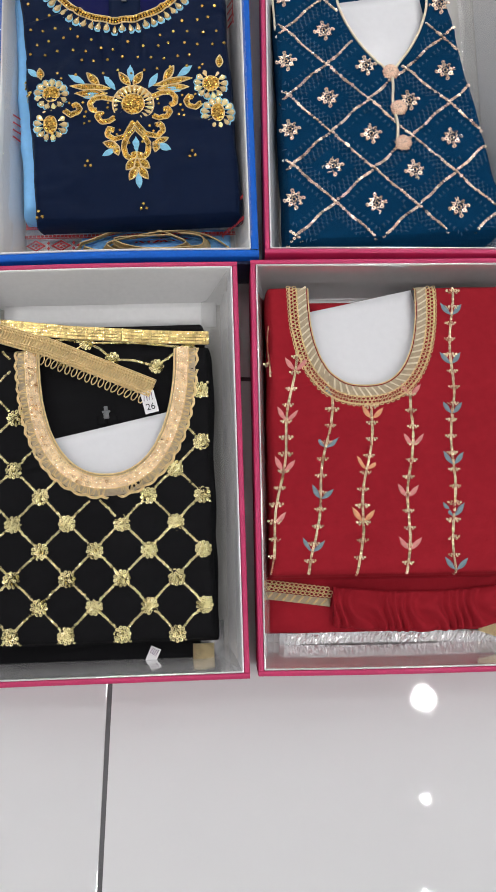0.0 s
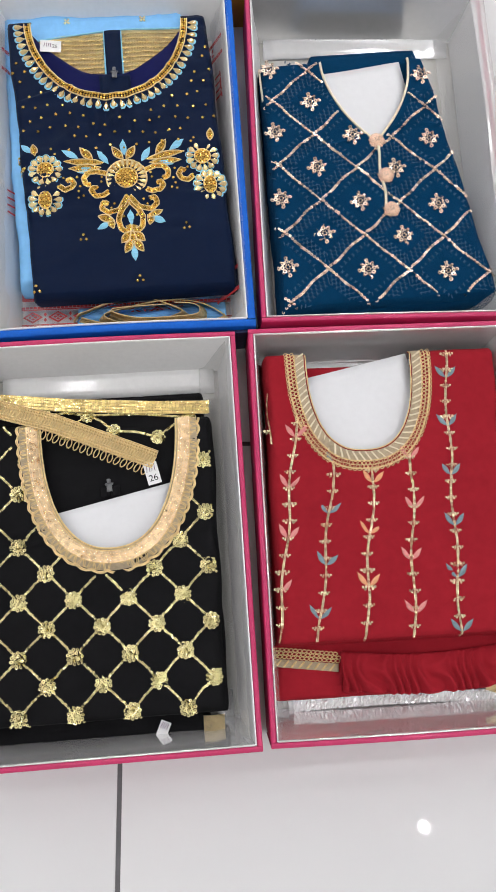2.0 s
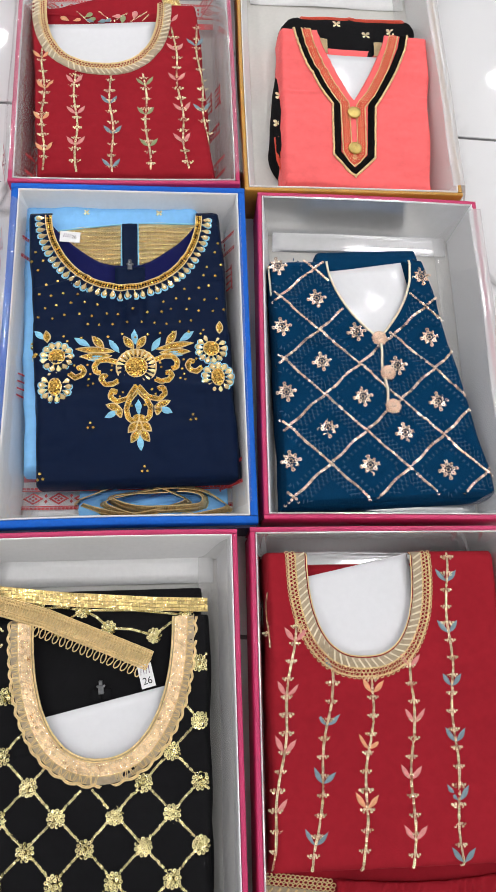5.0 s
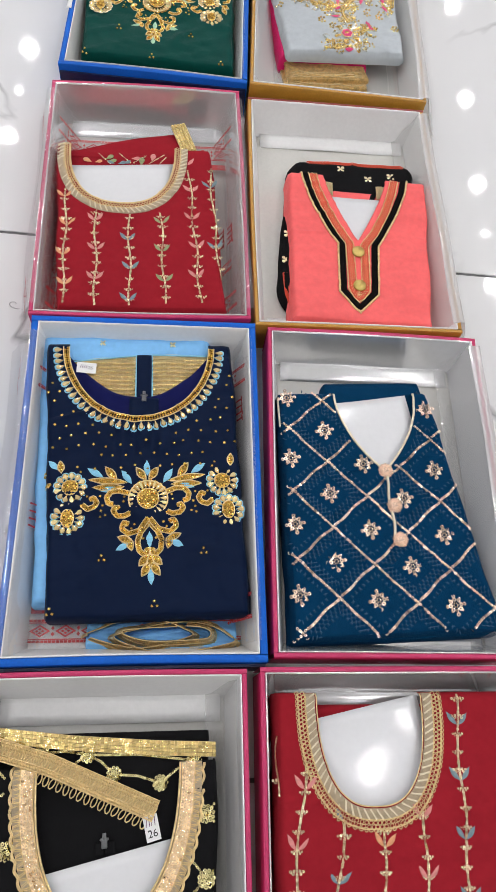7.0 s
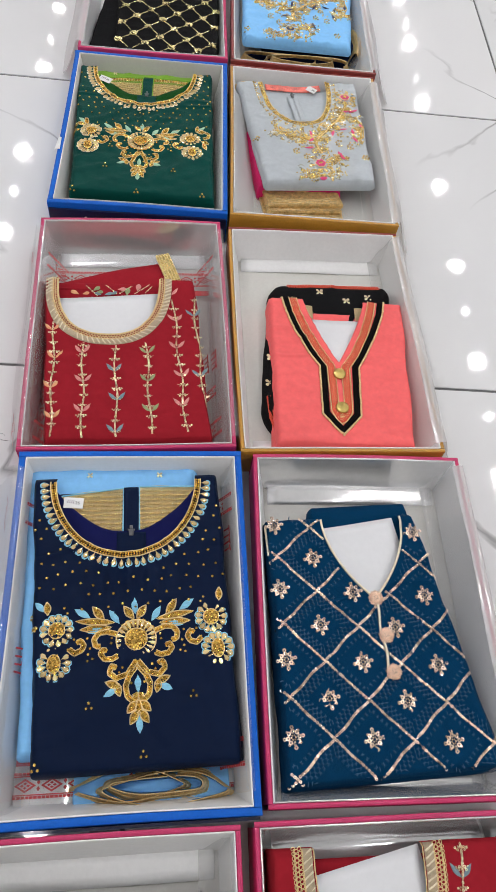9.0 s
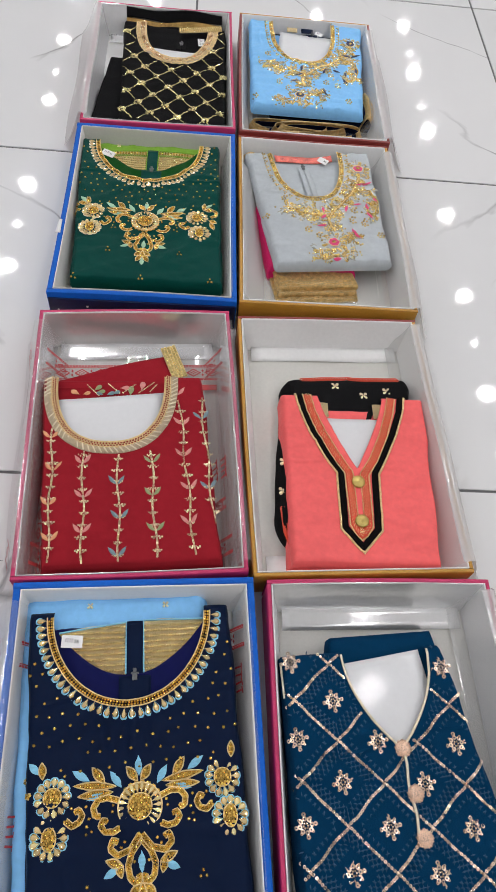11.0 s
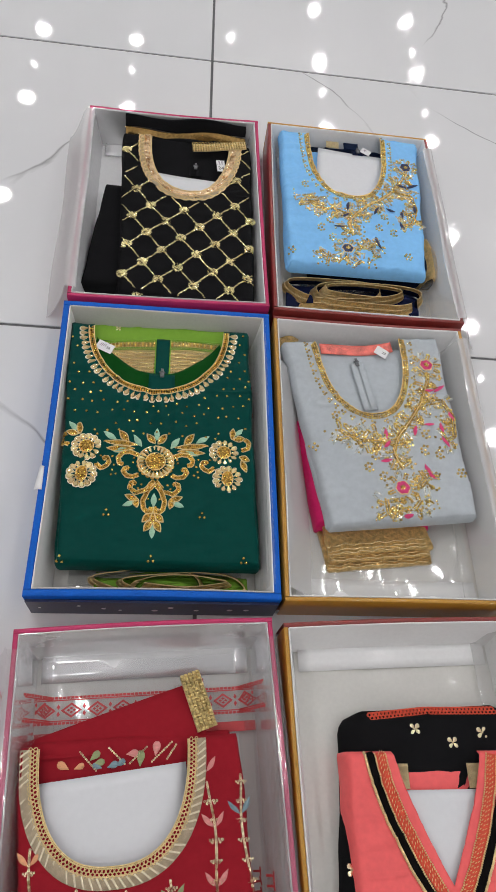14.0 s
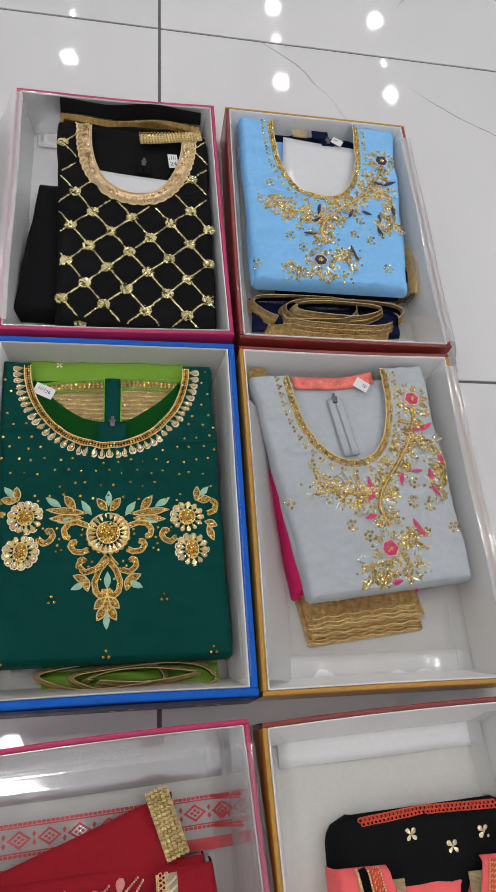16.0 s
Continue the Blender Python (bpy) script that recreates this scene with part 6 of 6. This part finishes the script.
thick_sheet(bm, 8, 6, lambda a, b: mm(-150 + 34 * a, 196 + 22 * b, 34 + 10 * math.sin(a * 3)), 0.002)
part("lace_corner", bm, GOLD_CLOTH, pinks)
# Black and bronze sheets stand in for the dress mirrored in the foil wall.
foil_reflection = dress("lattice", "folded_scarf", "black and bronze sheets that paint the reflection in the foil end wall")
foil_reflection["category"] = "scarf"
Cloth((-86, -80), (142, 134), 150, 224, 1, 34, None, 10, 57, 1.8).build("body", BLACK_CLOTH, foil_reflection, "", 14, 16)
BRONZE_REFLECTION = material("bronze_foil_reflection", (0.46, 0.29, 0.10), 0.2, 0.95, var=0.6, scale=14, bump=0.35, bump_scale=18)
for v0, v1, z0, z1, wave, mat in ((204, 214, 34, 46, 0.0, BRONZE_REFLECTION), (215, 226, 46, 66, 0.6, BLACK_CLOTH), (194, 204, 37, 35, 2.0, BLACK_CLOTH)):
    bm = bmesh.new()
    thick_sheet(bm, 40, 8, lambda a, b: mm(-96 + 238 * a, v0 + (v1 - v0) * b + 2.0 * math.sin(a * 11 + wave), z0 + (z1 - z0) * b + 3.0 * math.sin(a * 8 + b * 2 + wave)), 0.0015)
    part("draped_border", bm, mat, foil_reflection, "bronze and black band standing in for a foil reflection")


# ---- clear plastic sheets in and round the boxes ----
def film_sheet(key, label, mat, left_out, right_out, v0, v1, seed, left=True, right=True, base=True, lining=True):
    """A clear sheet that lines the box floor, climbs both side walls, passes over the rim and drops outside."""
    cx, cy, a, w, l, h = BOXES[key]
    ob = thing("plastic_sheet", pose(cx, cy, 0.0, 0, 0, a), label, "plastic sheet", "clear plastic wrappers")
    r = random.Random(seed)
    W, H = w * 500, h * 1000
    ph = r.uniform(0, 6)
    prof = [(-W + 46, 10.0), (-W + 39, 13), (-W + 32, 26), (-W + 22, H * 0.62), (-W + 12, H + 1)]
    lo = [(-W + 4, H + 5), (-W - 4, H + 5)] + [(-W - 5 - left_out * s, (H + 3) * (1 - s) ** 1.4 + 2.0) for s in (0.15, 0.35, 0.6, 0.85, 1.0)] if left_out else []
    ro = [(W - 4, H + 5), (W + 4, H + 5)] + [(W + 5 + right_out * s, (H + 3) * (1 - s) ** 1.4 + 2.0) for s in (0.15, 0.35, 0.6, 0.85, 1.0)] if right_out else []
    if not lining:
        prof = prof[-1:]
    for nm, line in (("left_flap", ((prof + lo) if left else [])), ("right_flap", ([(-x, z) for x, z in prof] + ro) if right else [])):
        if not line:
            continue
        bm = bmesh.new()
        n = len(line) - 1
        def f(s, b):
            x, z = line[round(s * n)]
            y = (v0 + (v1 - v0) * b)
            out = abs(x) > W + 4
            y = y + (14 * (b - 0.5) if out else 0)
            return mm(x + 2.0 * math.sin(b * 9 + ph) * (1 if out else 0.5) * (0.4 if abs(abs(x) - W) < 6 else 1), y, z + (0.8 * math.sin(b * 11 + ph) if not out else 0))
        sheet(bm, n, 24, f)
        if mat is FILM_MILKY and len(line) > len(prof):
            flap = bmesh.new()
            sheet(flap, len(line) - len(prof), 24, lambda s, b: f((len(prof) - 1 + s * (len(line) - len(prof))) / n, b))
            part("outer_flap", flap, FILM_LID, ob, "milky curved plastic edge")
            bm.free()
            bm = bmesh.new()
            if len(prof) > 1:
                sheet(bm, len(prof) - 1, 24, lambda s, b: f(s * (len(prof) - 1) / n, b))
        if bm.faces:
            part(nm, bm, mat, ob)
    if not base:
        return ob
    bm = bmesh.new()
    sheet(bm, 40, 50, lambda s, b: mm(-W + 46 + (2 * W - 92) * s, v0 + 6 + (v1 - v0 - 12) * b, 10.0 + 1.3 * math.sin(s * 13 + b * 9 + ph) * math.sin(b * 15 + 2 * ph) + 0.5 * math.sin(s * 31 + ph)))
    part("floor_film", bm, mat, ob)
    return ob


def printed_border(parent, u0, v0, u1, v1, z, width, slope=0.0, m=None):
    """A printed strip: two dashed edge lines and a row of nested diamonds."""
    d = math.hypot(u1 - u0, v1 - v0)
    tx, ty = (u1 - u0) / d, (v1 - v0) / d
    bm = bmesh.new()

    def flat(pts):
        bm.faces.new([bm.verts.new(mm(u0 + tx * s - ty * o, v0 + ty * s + tx * o, z + slope * s)) for s, o in pts])

    def frame_(s, hw, hh, t):
        for k in range(4):
            a, b = [((hw, 0), (0, hh)), ((0, hh), (-hw, 0)), ((-hw, 0), (0, -hh)), ((0, -hh), (hw, 0))][k]
            flat([(s + a[0], a[1]), (s + b[0], b[1]), (s + b[0] * (1 - t), b[1] * (1 - t)), (s + a[0] * (1 - t), a[1] * (1 - t))])
    s = 0.0
    while s < d:
        for o in (-width / 2, width / 2):
            flat([(s, o - 1.5), (s + 4.2, o - 1.5), (s + 4.2, o + 1.5), (s, o + 1.5)])
        s += 5.0
    for o in (-width / 2 + 2.8, width / 2 - 2.8):
        flat([(0, o - 0.7), (d, o - 0.7), (d, o + 0.7), (0, o + 0.7)])
    s = 14.0
    while s < d - 8:
        frame_(s, 13, width * 0.30, 0.30)
        for du, dv in ((0, 2.4), (0, -2.4), (3.6, 0), (-3.6, 0)):
            flat([(s + du + 2.4, dv), (s + du, dv + 1.6), (s + du - 2.4, dv), (s + du, dv - 1.6)])
        for dv in (-width * 0.14, width * 0.14):
            flat([(s + 16 + 2.2, dv), (s + 16, dv + width * 0.11), (s + 16 - 2.2, dv), (s + 16, dv - width * 0.11)])
        s += 32.0
    ob = part("printed_border", bm, RED_INK, parent, "red printed diamond border")
    if m:
        ob.matrix_basis = m
    return ob


def printed_stripe(parent, u0, v0, u1, v1, z):
    part("printed_stripe", slab(bmesh.new(), u0 * 0.001, u1 * 0.001, v0 * 0.001, v1 * 0.001, z * 0.001, (z + 0.2) * 0.001), RED_INK, parent, "red printed stripe", smooth=False)


def film_fold(key, parent, side, v0, v1, ridges, drop, reach, mat, seed):
    """A gathered edge of film hanging down the inside of a wall in lengthwise ridges."""
    w, h = BOXES[key][3] * 500, BOXES[key][5] * 1000
    ph = seed * 1.7
    bm = bmesh.new()

    def f(a, b):
        x = w - 7 - reach * a ** 0.8 + (0.9 * math.sin(a * ridges * math.tau + 1.2 * math.sin(b * 7 + ph)) + 0.8 * math.sin(b * 12 + ph)) * min(1, a * 4)
        return mm(side * x, v0 + (v1 - v0) * b, h + 2 - drop * a + 1.5 * math.sin(b * 9 + ph + a * 3))
    sheet(bm, 14 * ridges, 40, f)
    part("gathered_film", bm, mat, parent)


wrap = film_sheet("maroon", "clear plastic wrapper with red printed borders lining the foil box", FILM, 24, 10, -225, 215, 3)
printed_border(wrap, -140, 150, 140, 150, 12.6, 30)
printed_stripe(wrap, -138, 112, 138, 124, 12.4)
printed_border(wrap, -143, -225, -143, 120, 12.6, 20)
wrap2 = film_sheet("navy", "clear plastic wrapper with red printed borders in the blue box", FILM, 34, 0, -228, 215, 4, right=False)
printed_border(wrap2, -135, -192, 135, -192, 12.6, 26)
printed_stripe(wrap2, -134, -170, -112, 60, 12.4)
printed_stripe(wrap2, -142, -170, -139, 120, 12.4)
printed_stripe(wrap2, -149, -170, -147, 120, 12.4)
wrap3 = film_sheet("green", "clear plastic wrapper with red print in the blue box", FILM, 0, 0, -228, 215, 12, left=False, right=False)
coral_film = film_sheet("coral", "clear curved plastic sheet over the rim of the white box", FILM_MILKY, 0, 30, -225, 225, 5, left=False, base=False)
grey_film = film_sheet("grey", "clear glossy plastic sheet lining the white box", FILM_MILKY, 0, 36, -235, 215, 6, left=False)
sky_film = film_sheet("sky", "clear plastic sheet over the rim of the dress box", FILM_MILKY, 0, 40, -235, 205, 7, left=False)
film_sheet("teal", "clear plastic sheet over the rim of the foil box", FILM_MILKY, 0, 24, -220, 220, 8, left=False, base=False)
film_sheet("lattice", "clear frosted plastic sheet beside the foil box", FILM_MILKY, 38, 0, -225, 225, 9, right=False, base=False, lining=False)
film_sheet("black", "clear plastic sheet standing inside the foil box", FILM_MILKY, 0, 0, -225, 225, 10, left=False, base=False)
film_fold("navy", wrap2, 1, -215, 225, 3, 52, 24, FILM, 1)
film_fold("maroon", wrap, 1, -218, 210, 2, 54, 22, FILM, 2)
film_fold("green", wrap3, 1, -220, 215, 2, 46, 16, FILM, 4)
film_fold("grey", grey_film, -1, -222, 150, 1, 62, 44, FILM_LID, 5)
film_fold("sky", sky_film, -1, -215, 200, 1, 58, 18, FILM_LID, 6)


# prints that climb the side walls of the wrapped boxes, and unreadable print as bars
def wall_print(key, parent, side, v, length, width):
    w, h = BOXES[key][3] * 500, BOXES[key][5] * 1000
    m = pose(*mm(side * (w - 43), v, 14), 0, -side * 60, 0)
    printed_border(parent, 0, 0, side * length, 0, 0.6, width, m=m)


def bars(key, parent, side, v, rows):
    w = BOXES[key][3] * 500
    for j in range(rows):
        for k in range(4):
            bm = bmesh.new()
            slab(bm, -0.0075, 0.0075, -0.0012, 0.0012, 0, 0.0002)
            slab(bm, 0.0050, 0.0075, -0.0045, 0.0045, 0, 0.0002)
            ob = part("ink_bar", bm, RED_INK, parent, smooth=False)
            ob.matrix_basis = pose(*mm(side * (w - 36.0 + j * 12), v + k * 10 - j * 4, 24 + j * 21), 0, -side * 60, rnd.uniform(-12, 12))


wall_print("maroon", wrap, 1, 150, 52, 30)
wall_print("maroon", wrap, -1, 150, 52, 30)
wall_print("maroon", wrap, 1, -190, 50, 26)
wall_print("maroon", wrap, -1, -195, 50, 30)
wall_print("maroon", wrap, 1, -120, 40, 16)
bars("maroon", wrap, 1, -70, 2)
bars("maroon", wrap, -1, 60, 2)
wall_print("navy", wrap2, 1, 165, 54, 26)
wall_print("navy", wrap2, 1, -170, 54, 30)
bars("navy", wrap2, 1, 100, 2)
bars("navy", wrap2, -1, -60, 2)
wall_print("navy", wrap2, -1, 150, 54, 30)


def outer_print(key, parent, out, v, width):
    """The printed border where the film hangs down outside the wall."""
    w, h = BOXES[key][3] * 500, BOXES[key][5] * 1000
    fall = math.hypot(out, h)
    printed_border(parent, 0, 0, -fall * 0.62, 0, 0.8, width, m=pose(*mm(-w - 7, v, h + 3), 0, -math.degrees(math.atan2(h * 0.86, out * 0.42)), 0))


outer_print("maroon", wrap, 24, 152, 30)
outer_print("maroon", wrap, 24, -196, 30)
outer_print("navy", wrap2, 34, 150, 34)
for v in (110, 60, -40):
    wall_print("green", wrap3, 1, v, 30, 12)

# torn paper label on the rim of the green dress's box, and a loose thread on the floor
cx, cy, a, w, l, h = BOXES["green"]
bm = bmesh.new()
thick_sheet(bm, 4, 6, lambda s, b: mm(-5 + 11 * s * (1 - 0.4 * b), -18 + 36 * b, 1.4 - 8 * max(0, 0.4 - s)), 0.0006)
ob = part("torn_label", bm, TAG, None)
ob.matrix_basis = pose(cx, cy, 0, 0, 0, a) @ pose(-w / 2 + 0.002, -0.075, h, 0, 0, -6)
tagged(ob, "torn scrap of white paper label on a blue box rim", "paper label")
bm = bmesh.new()
tube(bm, [(9 * math.cos(k * 0.42) + k * 1.2, 5 * math.sin(k * 0.42) - 0.3 * k, 0.7) for k in range(13)], 0.35)
ob = part("loose_thread", bm, INK, None)
ob.matrix_basis = pose(-0.285, 0.86, 0)
tagged(ob, "dark loose thread curled on the tiled floor", "thread")

# crumpled foil tape along the near end of the crimson dress's box
cx, cy, a, w, l, h = BOXES["red"]
owner = [o for o in scene.objects if o.name.startswith("gift_box") and (o.location.xy - Vector((cx, cy))).length < 0.001][0]
bm = bmesh.new()
crumple = random.Random(77)
thick_sheet(bm, 150, 5, lambda s, b: mm(-128 + 262 * s, -214 + 13 * b + 2 * math.sin(s * 4), 13 + 2 * b + crumple.uniform(-0.8, 0.8)), 0.0008)
part("foil_tape", bm, FOIL, owner, "crumpled silver foil tape", smooth=False)

# front faces of the blue boxes: panels coloured dark for gap shadow, pale printed spots
GAP_SHADE_CARD = material("gap_shade_blue", (0.003, 0.012, 0.06), 0.45, var=0.6, scale=30, coat=0.2, bump=0.1)
for key in ("navy", "green"):
    cx, cy, a, w, l, h = BOXES[key]
    owner = [o for o in scene.objects if o.name.startswith("gift_box") and (o.location.xy - Vector((cx, cy))).length < 0.001][0]
    part("printed_panel", slab(bmesh.new(), -w * 0.495, w * 0.495, -l / 2 - 0.0038, -l / 2 - 0.0004, 0.002, h - 0.012), GAP_SHADE_CARD, owner, "night-blue front panel, darkened for the shadow between boxes", smooth=False)
    for k in range(9):
        bm = bmesh.new()
        bmesh.ops.create_circle(bm, cap_ends=True, segments=10, radius=rnd.uniform(0.002, 0.0045))
        ob = part("printed_spot", bm, TAG, owner, smooth=False)
        ob.matrix_basis = pose(-w * 0.42 + k * w * 0.1 + rnd.uniform(-0.01, 0.01), -l / 2 - 0.0044, rnd.uniform(0.014, 0.05), 90, 0, 0)
